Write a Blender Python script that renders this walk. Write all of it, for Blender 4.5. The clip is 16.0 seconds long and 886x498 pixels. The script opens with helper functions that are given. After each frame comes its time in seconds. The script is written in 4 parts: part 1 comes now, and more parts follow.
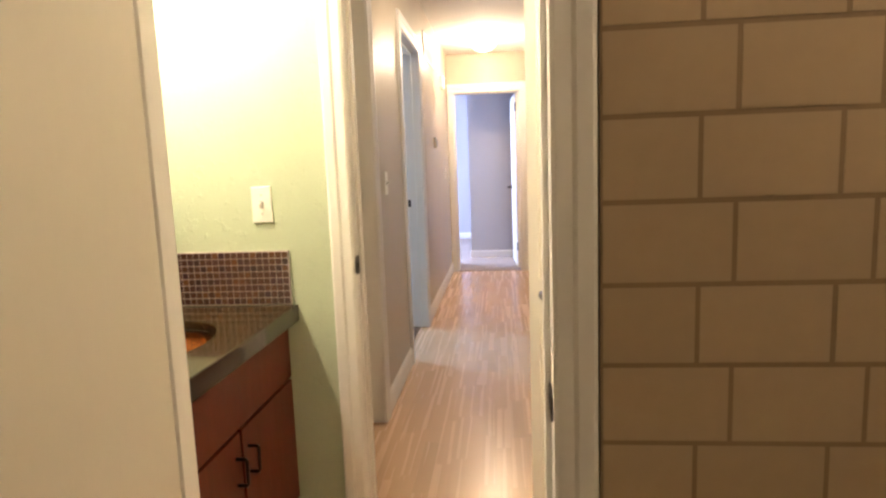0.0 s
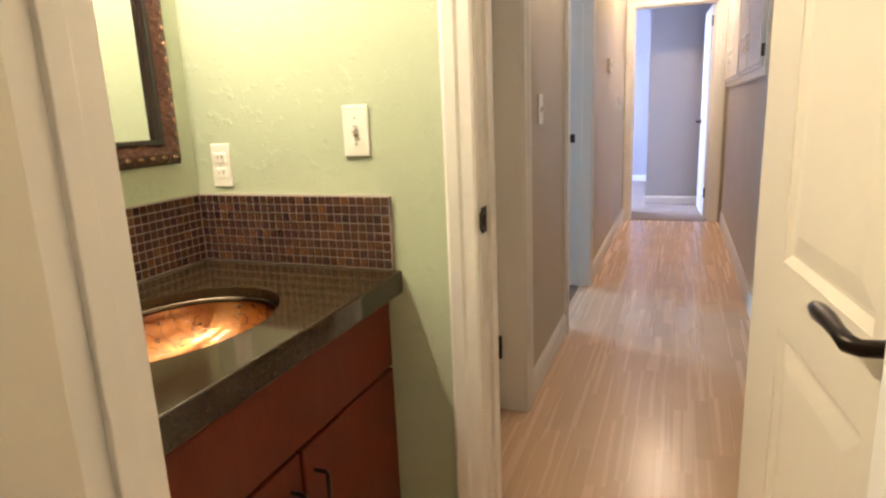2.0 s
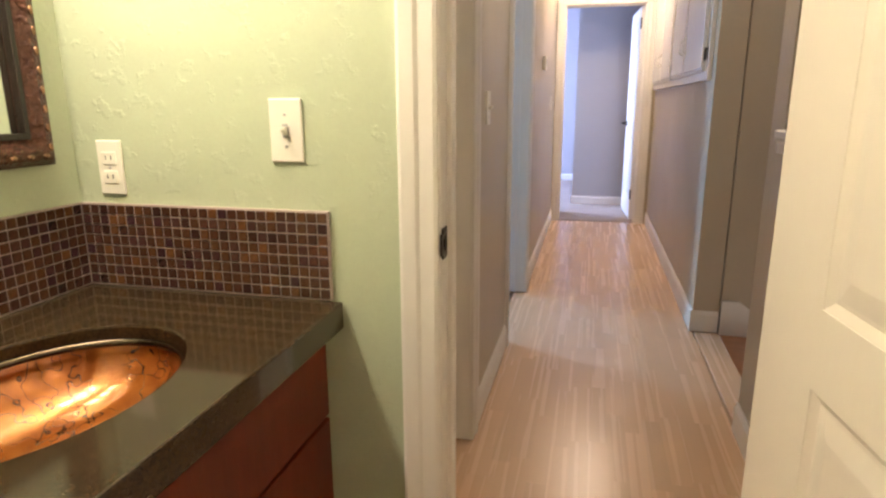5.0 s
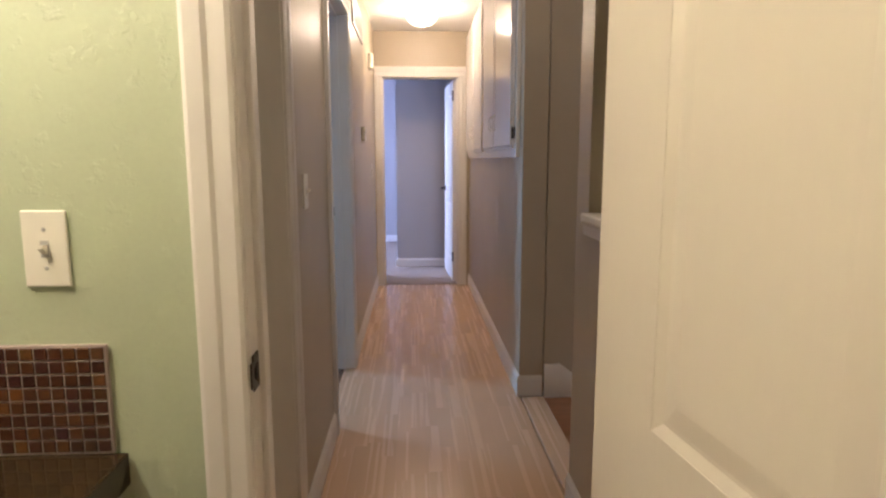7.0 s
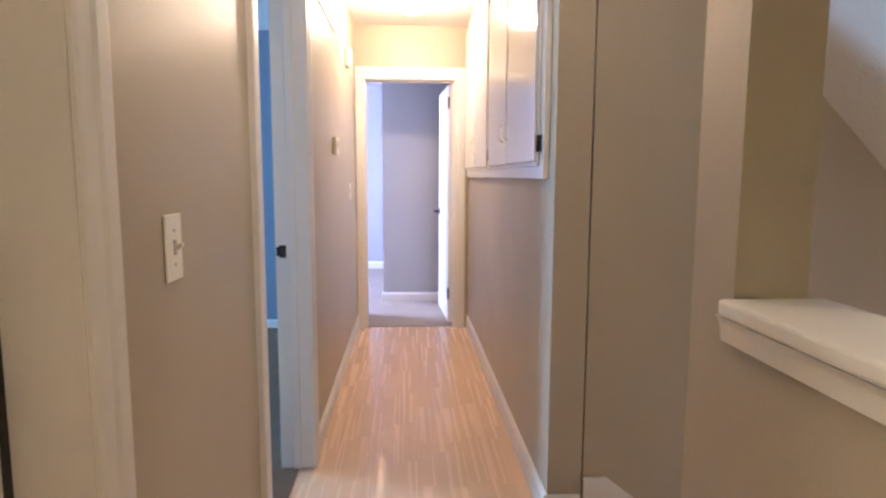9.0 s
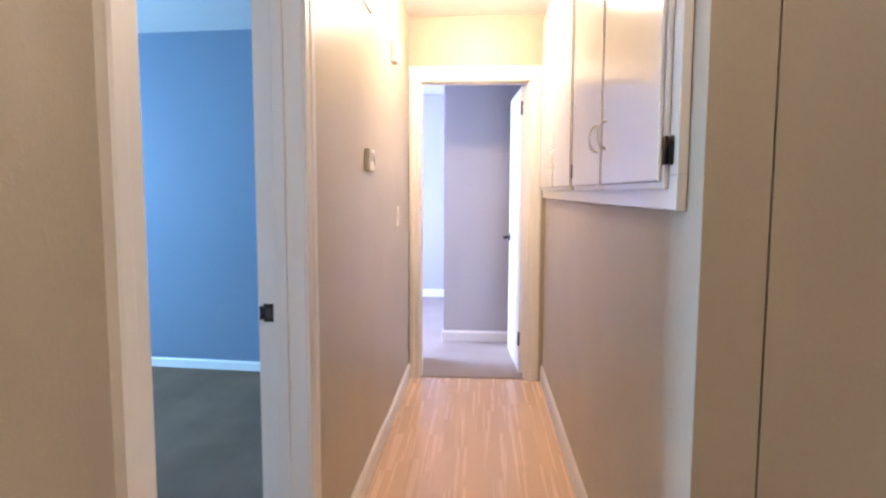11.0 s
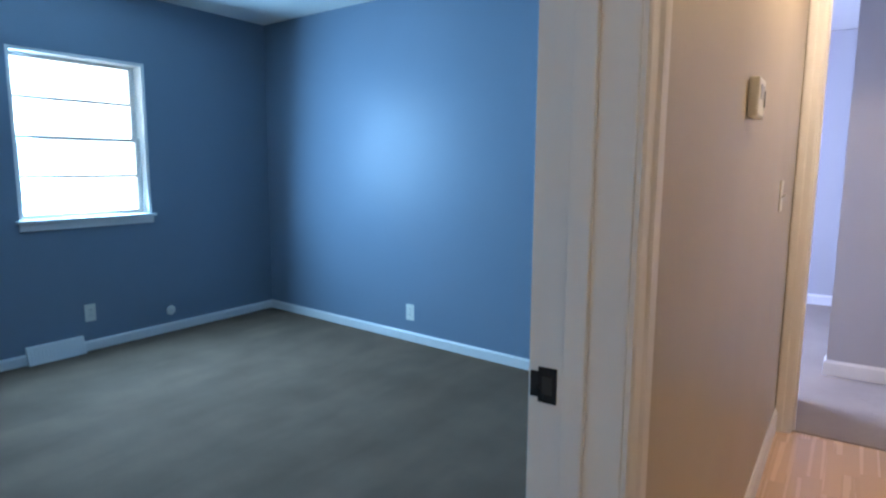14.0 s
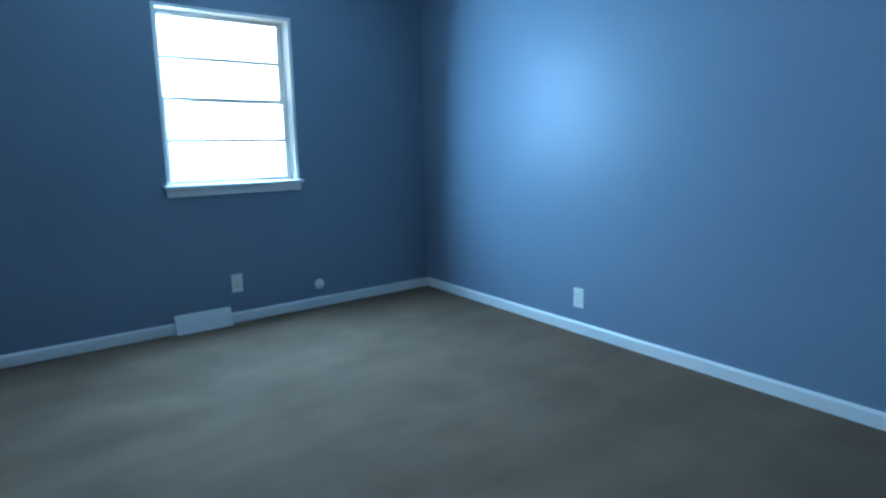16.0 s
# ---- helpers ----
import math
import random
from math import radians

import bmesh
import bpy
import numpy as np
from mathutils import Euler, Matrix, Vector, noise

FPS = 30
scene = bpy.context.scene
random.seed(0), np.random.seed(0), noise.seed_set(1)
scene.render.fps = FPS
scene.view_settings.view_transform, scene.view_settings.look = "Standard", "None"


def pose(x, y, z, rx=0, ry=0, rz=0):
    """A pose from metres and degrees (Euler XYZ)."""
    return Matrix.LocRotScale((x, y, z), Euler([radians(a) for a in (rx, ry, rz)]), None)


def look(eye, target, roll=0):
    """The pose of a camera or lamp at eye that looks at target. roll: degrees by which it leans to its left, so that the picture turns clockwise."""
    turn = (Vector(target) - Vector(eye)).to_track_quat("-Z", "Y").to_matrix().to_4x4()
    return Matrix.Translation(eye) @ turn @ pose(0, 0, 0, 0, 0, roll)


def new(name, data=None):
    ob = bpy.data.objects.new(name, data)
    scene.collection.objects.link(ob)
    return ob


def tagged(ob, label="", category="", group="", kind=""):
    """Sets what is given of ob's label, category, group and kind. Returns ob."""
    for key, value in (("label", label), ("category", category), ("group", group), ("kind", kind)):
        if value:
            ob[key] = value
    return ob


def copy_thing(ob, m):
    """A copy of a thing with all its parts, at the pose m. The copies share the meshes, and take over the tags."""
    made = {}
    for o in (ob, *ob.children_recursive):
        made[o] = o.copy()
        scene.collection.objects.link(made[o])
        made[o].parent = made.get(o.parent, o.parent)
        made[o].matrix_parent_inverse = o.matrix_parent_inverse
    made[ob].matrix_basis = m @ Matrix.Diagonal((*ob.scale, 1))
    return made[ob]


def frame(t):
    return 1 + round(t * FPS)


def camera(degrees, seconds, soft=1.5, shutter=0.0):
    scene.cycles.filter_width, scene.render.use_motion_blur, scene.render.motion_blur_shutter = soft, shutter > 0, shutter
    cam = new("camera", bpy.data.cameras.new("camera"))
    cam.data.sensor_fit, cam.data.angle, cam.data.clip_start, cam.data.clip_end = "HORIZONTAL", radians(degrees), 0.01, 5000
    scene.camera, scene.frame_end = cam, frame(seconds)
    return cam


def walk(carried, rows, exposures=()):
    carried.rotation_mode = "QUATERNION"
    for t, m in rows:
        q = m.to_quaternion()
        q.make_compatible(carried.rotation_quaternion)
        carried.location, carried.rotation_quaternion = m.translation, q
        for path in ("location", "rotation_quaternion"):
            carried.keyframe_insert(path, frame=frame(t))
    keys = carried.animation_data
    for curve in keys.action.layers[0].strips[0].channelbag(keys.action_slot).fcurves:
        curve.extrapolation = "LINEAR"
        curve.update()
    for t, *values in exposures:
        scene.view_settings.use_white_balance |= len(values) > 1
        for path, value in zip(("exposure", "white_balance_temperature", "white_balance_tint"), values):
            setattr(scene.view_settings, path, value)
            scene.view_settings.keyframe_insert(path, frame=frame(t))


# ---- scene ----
cam = camera(72.0, 16.0, soft=2.4)
PATH = [
    (0, (1.014, 1.075, 1.210), (0.820, 3.048, 0.945), -2.1),
    (0.5, (0.975, 1.254, 1.188), (0.619, 3.198, 0.885), -2.2),
    (1, (0.955, 1.375, 1.181), (0.472, 3.286, 0.839), -2.1),
    (1.5, (0.948, 1.540, 1.173), (0.350, 3.408, 0.783), -2.1),
    (2, (0.949, 1.710, 1.147), (0.239, 3.528, 0.708), -2.4),
    (2.5, (0.914, 1.854, 1.087), (0.125, 3.633, 0.625), -2.6),
    (3, (0.851, 1.966, 1.027), (0.021, 3.721, 0.545), -2.8),
    (3.2, (0.822, 2.011, 1.015), (-0.013, 3.759, 0.520), -2.3),
    (5.5, (0.792, 1.917, 1.195), (0.515, 3.851, 0.768), 0.6),
    (6, (0.781, 1.926, 1.207), (0.684, 3.893, 0.859), 1.4),
    (6.5, (0.781, 1.931, 1.232), (0.815, 3.907, 0.923), 0.5),
    (7, (0.800, 2.050, 1.246), (0.895, 4.026, 0.956), -0.1),
    (7.5, (0.838, 2.321, 1.259), (0.937, 4.297, 0.962), 2.5),
    (8, (0.838, 2.571, 1.264), (0.969, 4.549, 0.994), 1.3),
    (8.5, (0.838, 2.811, 1.264), (0.976, 4.790, 1.013), 0.5),
    (11, (0.930, 3.928, 1.296), (0.803, 5.916, 1.109), 0.2),
    (11.5, (0.946, 4.124, 1.289), (0.713, 6.103, 1.114), 0.3),
    (12, (0.920, 4.329, 1.286), (0.556, 6.287, 1.107), 0.6),
    (12.5, (0.883, 4.460, 1.277), (0.345, 6.377, 1.088), 0.7),
    (13, (0.851, 4.569, 1.290), (0.097, 6.409, 1.077), 0.9),
    (13.5, (0.804, 4.615, 1.288), (-0.138, 6.362, 1.048), 1.4),
    (14, (0.666, 4.829, 1.260), (-0.439, 6.474, 0.987), 0.4),
    (14.5, (0.589, 4.876, 1.202), (-0.609, 6.452, 0.917), 0.5),
    (15, (0.475, 5.109, 1.144), (-0.850, 6.577, 0.844), -0.0),
    (15.5, (0.380, 5.373, 1.156), (-1.070, 6.709, 0.820), -0.0),
    (16, (0.308, 5.460, 1.090), (-1.232, 6.694, 0.765), -1.2),
]
EXPOSURES = [(0.0, 0.78, 6650, 13), (1.5, 0.53, 6550, 13), (3.2, 0.61, 6400, 13), (5.5, 0.40, 6400, 14), (7.0, -0.20, 6350, 17), (7.6, -0.05, 6350, 17), (8.5, 0.52, 6300, 18), (11.0, 0.88, 6250, 16), (12.5, 0.40, 6250, 14), (14.5, 0.12, 6300, 12), (16.0, 0.10, 6150, 8)]
walk(cam, [(t, look(eye, target, roll)) for t, eye, target, roll in PATH], EXPOSURES)

# ---- world and lights ----
world = bpy.data.worlds.new("world")
scene.world = world
world.use_nodes = True
wn = world.node_tree
sky = wn.nodes.new("ShaderNodeTexSky")
sky.sky_type = "NISHITA"
sky.sun_disc = False
sky.sun_elevation, sky.sun_rotation = radians(48), radians(160)
wn.links.new(sky.outputs[0], wn.nodes["Background"].inputs[0])
wn.nodes["Background"].inputs[1].default_value = 0.12

sun = new("sun", bpy.data.lights.new("sun", "SUN"))
sun.data.energy, sun.data.angle, sun.data.color = 2.5, radians(0.5), (1.0, 0.95, 0.88)
sun.matrix_world = pose(0, 0, 8, 42, 0, 20)


def area_lamp(name, m, w, h, power, color):
    data = bpy.data.lights.new(name, "AREA")
    data.shape, data.size, data.size_y, data.energy, data.color = "RECTANGLE", w, h, power, color
    ob = new(name, data)
    ob.matrix_world = m
    return ob


def bulb(name, place, power, color, radius):
    data = bpy.data.lights.new(name, "POINT")
    data.energy, data.color, data.shadow_soft_size = power, color, radius
    ob = new(name, data)
    ob.location = place
    return ob


DAY = (0.27, 0.605, 1.0)
window_day = area_lamp("window_daylight", look((-3.565, 6.88, 1.415), (0, 6.35, 1.1)), 0.78, 0.96, 106, DAY)
window_day.data.spread = radians(172)
area_lamp("far_window_daylight", look((-1.76, 9.55, 1.45), (3, 9.3, 1.0)), 1.30, 1.20, 170, (0.40, 0.53, 1.0))
bulb("hall_bulb", (0.88, 7.18, 2.315), 31, (1.0, 0.80, 0.58), 0.05)
bulb("near_hall_bulb", (0.88, 4.35, 2.315), 3.8, (1.0, 0.80, 0.58), 0.05)
# added fill at the unseen stair foot, brightens stairwell and hall walls
area_lamp("stair_fill_light", look((3.95, 4.3, -0.85), (1.3, 4.4, 0.9)), 0.9, 0.9, 12, (1.0, 0.92, 0.85))
# unseen bulb, placed so the open tub door outshines the tiles
bulb("assumed_tub_bulb", (2.05, 1.62, 2.30), 6.5, (1.0, 0.84, 0.60), 0.06)
for k in range(3):
    bulb("vanity_bulb", (-0.09, 2.44 + 0.17 * k, 2.03), 14.5, (1.0, 0.83, 0.64), 0.045)

# ---- materials ----


def material(name, color, rough=0.6, metal=0.0, vary=0.12, scale=6.0, grain=60.0, bump=0.15, dist=0.002, spec=0.5, stretch=(1, 1, 1), second=None, coords="Object"):
    """Two scales of variation in colour, a fine relief and uneven gloss."""
    m = bpy.data.materials.new(name)
    m.use_nodes = True
    n, l = m.node_tree.nodes, m.node_tree.links
    b = n["Principled BSDF"]
    b.inputs["Metallic"].default_value = metal
    b.inputs["Specular IOR Level"].default_value = spec
    tc = n.new("ShaderNodeTexCoord")
    mp = n.new("ShaderNodeMapping")
    mp.inputs["Scale"].default_value = stretch
    l.new(tc.outputs[coords], mp.inputs[0])
    big = n.new("ShaderNodeTexNoise")
    big.inputs["Scale"].default_value, big.inputs["Detail"].default_value = scale, 4
    fine = n.new("ShaderNodeTexNoise")
    fine.inputs["Scale"].default_value, fine.inputs["Detail"].default_value = grain, 3
    l.new(mp.outputs[0], big.inputs[0])
    l.new(mp.outputs[0], fine.inputs[0])
    mix = n.new("ShaderNodeMix")
    mix.data_type = "RGBA"
    c2 = second if second else [c * (1 - vary) for c in color]
    mix.inputs[6].default_value, mix.inputs[7].default_value = (*color, 1), (*c2, 1)
    avg = n.new("ShaderNodeMath")
    avg.operation = "MULTIPLY_ADD"
    avg.inputs[1].default_value = 0.45
    l.new(fine.outputs[0], avg.inputs[0])
    half = n.new("ShaderNodeMath")
    half.operation = "MULTIPLY"
    half.inputs[1].default_value = 0.55
    l.new(big.outputs[0], half.inputs[0])
    l.new(half.outputs[0], avg.inputs[2])
    ramp = n.new("ShaderNodeMapRange")
    ramp.inputs[1].default_value, ramp.inputs[2].default_value = 0.3, 0.7
    l.new(avg.outputs[0], ramp.inputs[0])
    l.new(ramp.outputs[0], mix.inputs[0])
    l.new(mix.outputs[2], b.inputs["Base Color"])
    rr = n.new("ShaderNodeMapRange")
    rr.inputs[3].default_value, rr.inputs[4].default_value = rough * 0.88, min(1, rough * 1.12)
    l.new(big.outputs[0], rr.inputs[0])
    l.new(rr.outputs[0], b.inputs["Roughness"])
    if bump:
        bp = n.new("ShaderNodeBump")
        bp.inputs["Strength"].default_value, bp.inputs["Distance"].default_value = bump, dist
        l.new(fine.outputs[0], bp.inputs["Height"])
        l.new(bp.outputs[0], b.inputs["Normal"])
    return m


def vary_by_piece(m, amount, dark=0.6):
    """Each piece takes its own shade."""
    n, l = m.node_tree.nodes, m.node_tree.links
    b = n["Principled BSDF"]
    src = b.inputs["Base Color"].links[0].from_socket
    info = n.new("ShaderNodeObjectInfo")
    mr = n.new("ShaderNodeMapRange")
    mr.inputs[3].default_value, mr.inputs[4].default_value = 1 - amount * dark, 1 + amount * (1 - dark)
    l.new(info.outputs["Random"], mr.inputs[0])
    mul = n.new("ShaderNodeVectorMath")
    mul.operation = "SCALE"
    l.new(src, mul.inputs[0])
    l.new(mr.outputs[0], mul.inputs["Scale"])
    l.new(mul.outputs[0], b.inputs["Base Color"])
    return m


def knockdown(m, size=22.0, strength=0.35, dist=0.004, cover=(0.53, 0.62)):
    """Adds the raised blotches of a hand-textured wall."""
    n, l = m.node_tree.nodes, m.node_tree.links
    b = n["Principled BSDF"]
    tc = n.new("ShaderNodeTexCoord")
    t = n.new("ShaderNodeTexNoise")
    t.inputs["Scale"].default_value, t.inputs["Detail"].default_value, t.inputs["Roughness"].default_value = size, 5, 0.6
    l.new(tc.outputs["Object"], t.inputs[0])
    mr = n.new("ShaderNodeMapRange")
    mr.inputs[1].default_value, mr.inputs[2].default_value = cover
    l.new(t.outputs[0], mr.inputs[0])
    bp = n.new("ShaderNodeBump")
    bp.inputs["Strength"].default_value, bp.inputs["Distance"].default_value = strength, dist
    l.new(mr.outputs[0], bp.inputs["Height"])
    old = b.inputs["Normal"].links
    if old:
        l.new(old[0].from_socket, bp.inputs["Normal"])
    l.new(bp.outputs[0], b.inputs["Normal"])
    return m


GREEN = knockdown(material("green_paint", (0.50, 0.56, 0.40), 0.50, vary=0.08, scale=3, grain=120, bump=0.10), 26, 0.28, 0.003, (0.56, 0.64))
GREIGE = knockdown(material("greige_paint", (0.47, 0.40, 0.30), 0.42, vary=0.07, scale=2.5, grain=150, bump=0.10), 60, 0.12, 0.002)
BLUEGREY = knockdown(material("bedroom_paint", (0.205, 0.255, 0.320), 0.36, spec=0.15, vary=0.06, scale=2.0, grain=150, bump=0.08), 60, 0.08, 0.002)
ENDGREY = knockdown(material("end_room_paint", (0.46, 0.44, 0.44), 0.5, vary=0.06, scale=2.0, grain=150, bump=0.08), 60, 0.08, 0.002)
CEILING = knockdown(material("ceiling_paint", (0.78, 0.76, 0.72), 0.8, vary=0.06, scale=4, grain=90, bump=0.25), 45, 0.4, 0.004)
GLOSSTRIM = material("gloss_cabinet_paint", (0.80, 0.765, 0.73), 0.16, vary=0.04, scale=3, grain=18, bump=0.05, dist=0.003)
TRIM = material("trim_paint", (0.81, 0.775, 0.735), 0.38, vary=0.04, scale=5, grain=40, bump=0.08, stretch=(1, 1, 0.3))
DOORPAINT = material("door_paint", (0.71, 0.65, 0.555), 0.40, vary=0.03, scale=4, grain=70, bump=0.10, stretch=(1, 1, 0.25))
LAMINATE = vary_by_piece(material("laminate", (0.74, 0.505, 0.335), 0.27, vary=0.2, scale=4, grain=30, bump=0.02, stretch=(10, 0.12, 1), second=(0.71, 0.48, 0.317)), 0.10)
# each strip takes its grain from another place
ln, ll = LAMINATE.node_tree.nodes, LAMINATE.node_tree.links
lm = next(k for k in ln if k.type == "MAPPING")
lr = ln.new("ShaderNodeObjectInfo")
lv = ln.new("ShaderNodeVectorMath")
lv.operation = "SCALE"
lv.inputs[0].default_value = (37.0, 91.0, 13.0)
ll.new(lr.outputs["Random"], lv.inputs["Scale"])
ll.new(lv.outputs[0], lm.inputs["Location"])
SEAM = material("seam", (0.46, 0.31, 0.20), 0.7)
STAIRWOOD = material("stair_wood", (0.42, 0.17, 0.075), 0.35, vary=0.3, scale=4, grain=30, stretch=(1, 5, 5))
CARPET = knockdown(material("carpet", (0.262, 0.163, 0.110), 0.95, vary=0.30, scale=3.0, grain=420, bump=0.9, dist=0.006, spec=0.1), 9, 0.22, 0.006, (0.35, 0.65))


def streaks(m, angle, amount=0.25):
    """Broad soft bands where the pile lies one way or the other."""
    n, l = m.node_tree.nodes, m.node_tree.links
    b = n["Principled BSDF"]
    src = b.inputs["Base Color"].links[0].from_socket
    tc = n.new("ShaderNodeTexCoord")
    mp = n.new("ShaderNodeMapping")
    mp.inputs["Rotation"].default_value = (0, 0, radians(angle))
    mp.inputs["Scale"].default_value = (2.6, 0.7, 1)
    l.new(tc.outputs["Object"], mp.inputs[0])
    t = n.new("ShaderNodeTexNoise")
    t.inputs["Scale"].default_value, t.inputs["Detail"].default_value, t.inputs["Distortion"].default_value = 1.4, 3, 0.4
    l.new(mp.outputs[0], t.inputs[0])
    mr = n.new("ShaderNodeMapRange")
    mr.inputs[1].default_value, mr.inputs[2].default_value, mr.inputs[3].default_value, mr.inputs[4].default_value = 0.42, 0.62, 1 - amount * 0.4, 1 + amount * 0.6
    l.new(t.outputs[0], mr.inputs[0])
    mul = n.new("ShaderNodeVectorMath")
    mul.operation = "SCALE"
    l.new(src, mul.inputs[0])
    l.new(mr.outputs[0], mul.inputs["Scale"])
    l.new(mul.outputs[0], b.inputs["Base Color"])
    return m


streaks(CARPET, 38, 0.10)
streaks(CARPET, -24, 0.08)
# lighter copy of the carpet, with the end room's brighter light in its colour
CARPET_LIT = knockdown(material("lit_end_room_carpet", (0.44, 0.355, 0.30), 0.95, vary=0.2, scale=3.0, grain=420, bump=0.9, dist=0.006, spec=0.1), 5, 0.5, 0.01, (0.35, 0.65))
GRANITE = material("granite", (0.058, 0.036, 0.017), 0.09, vary=0.6, scale=190, grain=420, bump=0, spec=0.36, second=(0.010, 0.0065, 0.004))
CHERRY = material("cherry_wood", (0.130, 0.021, 0.007), 0.36, spec=0.22, vary=0.35, scale=4, grain=22, bump=0.06, stretch=(5, 5, 0.8))
# body tone with the shade of the gaps between fronts put into its colour
CHERRY_DARK = material("cherry_shadow_gap", (0.09, 0.025, 0.012), 0.5)
GROUT = material("grout", (0.42, 0.34, 0.31), 0.8, grain=200)
BRONZE = material("dark_bronze", (0.035, 0.026, 0.022), 0.28, metal=0.85, vary=0.3, scale=20)
RIMMETAL = material("polished_bronze", (0.16, 0.12, 0.09), 0.18, metal=1.0, vary=0.2)
HINGEMETAL = material("worn_hinge", (0.34, 0.29, 0.24), 0.4, metal=0.8, vary=0.3)
NICKEL = material("nickel", (0.72, 0.70, 0.66), 0.32, metal=1.0, vary=0.1)
PLATE = material("switch_plastic", (0.86, 0.83, 0.74), 0.35, vary=0.03, bump=0.02)
GREYPLASTIC = material("grey_plastic", (0.45, 0.44, 0.42), 0.4, vary=0.05, bump=0.02)
# near-black that stands for the shade inside slots, holes and gaps
DARK = material("recess_shade", (0.03, 0.025, 0.02), 0.6)
TUBTILE = vary_by_piece(material("tub_tile", (0.46, 0.335, 0.205), 0.38, vary=0.08, scale=4, grain=30, bump=0.06), 0.06)
TUBGROUT = material("tub_grout", (0.30, 0.21, 0.125), 0.9)
VINYL = material("vinyl_floor", (0.42, 0.36, 0.28), 0.5)
FRAMEWOOD = knockdown(material("carved_frame", (0.050, 0.018, 0.012), 0.24, metal=0.35, vary=0.5, scale=40, grain=120, bump=0.3, dist=0.004, second=(0.15, 0.062, 0.036)), 70, 0.9, 0.008, (0.42, 0.6))
BEAD = material("frame_bead", (0.02, 0.012, 0.01), 0.25, vary=0.3)

MIRROR = bpy.data.materials.new("mirror_glass")
MIRROR.use_nodes = True
MIRROR.node_tree.nodes["Principled BSDF"].inputs["Metallic"].default_value = 1.0
MIRROR.node_tree.nodes["Principled BSDF"].inputs["Roughness"].default_value = 0.02
MIRROR.node_tree.nodes["Principled BSDF"].inputs["Base Color"].default_value = (0.9, 0.92, 0.9, 1)

GLASS = bpy.data.materials.new("window_glass")
GLASS.use_nodes = True
gb = GLASS.node_tree.nodes["Principled BSDF"]
gb.inputs["Transmission Weight"].default_value, gb.inputs["Roughness"].default_value, gb.inputs["IOR"].default_value = 1.0, 0.0, 1.45


def glowing(name, color, strength):
    m = bpy.data.materials.new(name)
    m.use_nodes = True
    b = m.node_tree.nodes["Principled BSDF"]
    b.inputs["Base Color"].default_value = (*color, 1)
    b.inputs["Emission Color"].default_value = (*color, 1)
    b.inputs["Emission Strength"].default_value = strength
    return m


OUTSIDE = glowing("bright_outside", (0.80, 0.95, 1.0), 7.0)
LAMPGLASS = glowing("lit_lamp_glass", (1.0, 0.86, 0.66), 7.0)
GLOBEGLASS = glowing("lit_globe_glass", (1.0, 0.86, 0.66), 18.0)


def mosaic_material():
    m = bpy.data.materials.new("mosaic_glass")
    m.use_nodes = True
    n, l = m.node_tree.nodes, m.node_tree.links
    b = n["Principled BSDF"]
    info = n.new("ShaderNodeObjectInfo")
    ramp = n.new("ShaderNodeValToRGB")
    cols = [(0.0, (0.030, 0.012, 0.010)), (0.22, (0.075, 0.028, 0.014)), (0.42, (0.042, 0.016, 0.020)), (0.60, (0.080, 0.032, 0.014)), (0.80, (0.055, 0.022, 0.013)), (0.97, (0.125, 0.052, 0.019))]
    ramp.color_ramp.elements[0].position, ramp.color_ramp.elements[0].color = cols[0][0], (*cols[0][1], 1)
    ramp.color_ramp.elements[1].position, ramp.color_ramp.elements[1].color = cols[1][0], (*cols[1][1], 1)
    for p, c in cols[2:]:
        e = ramp.color_ramp.elements.new(p)
        e.color = (*c, 1)
    l.new(info.outputs["Random"], ramp.inputs[0])
    tc = n.new("ShaderNodeTexCoord")
    t = n.new("ShaderNodeTexNoise")
    t.inputs["Scale"].default_value = 110
    l.new(tc.outputs["Object"], t.inputs[0])
    mix = n.new("ShaderNodeMix")
    mix.data_type, mix.blend_type = "RGBA", "MULTIPLY"
    mix.inputs[0].default_value = 0.7
    l.new(ramp.outputs[0], mix.inputs[6])
    l.new(t.outputs[0], mix.inputs[7])
    gain = n.new("ShaderNodeVectorMath")
    gain.operation = "SCALE"
    gain.inputs["Scale"].default_value = 1.5
    l.new(mix.outputs[2], gain.inputs[0])
    l.new(gain.outputs[0], b.inputs["Base Color"])
    b.inputs["Roughness"].default_value = 0.18
    return m


MOSAIC = mosaic_material()


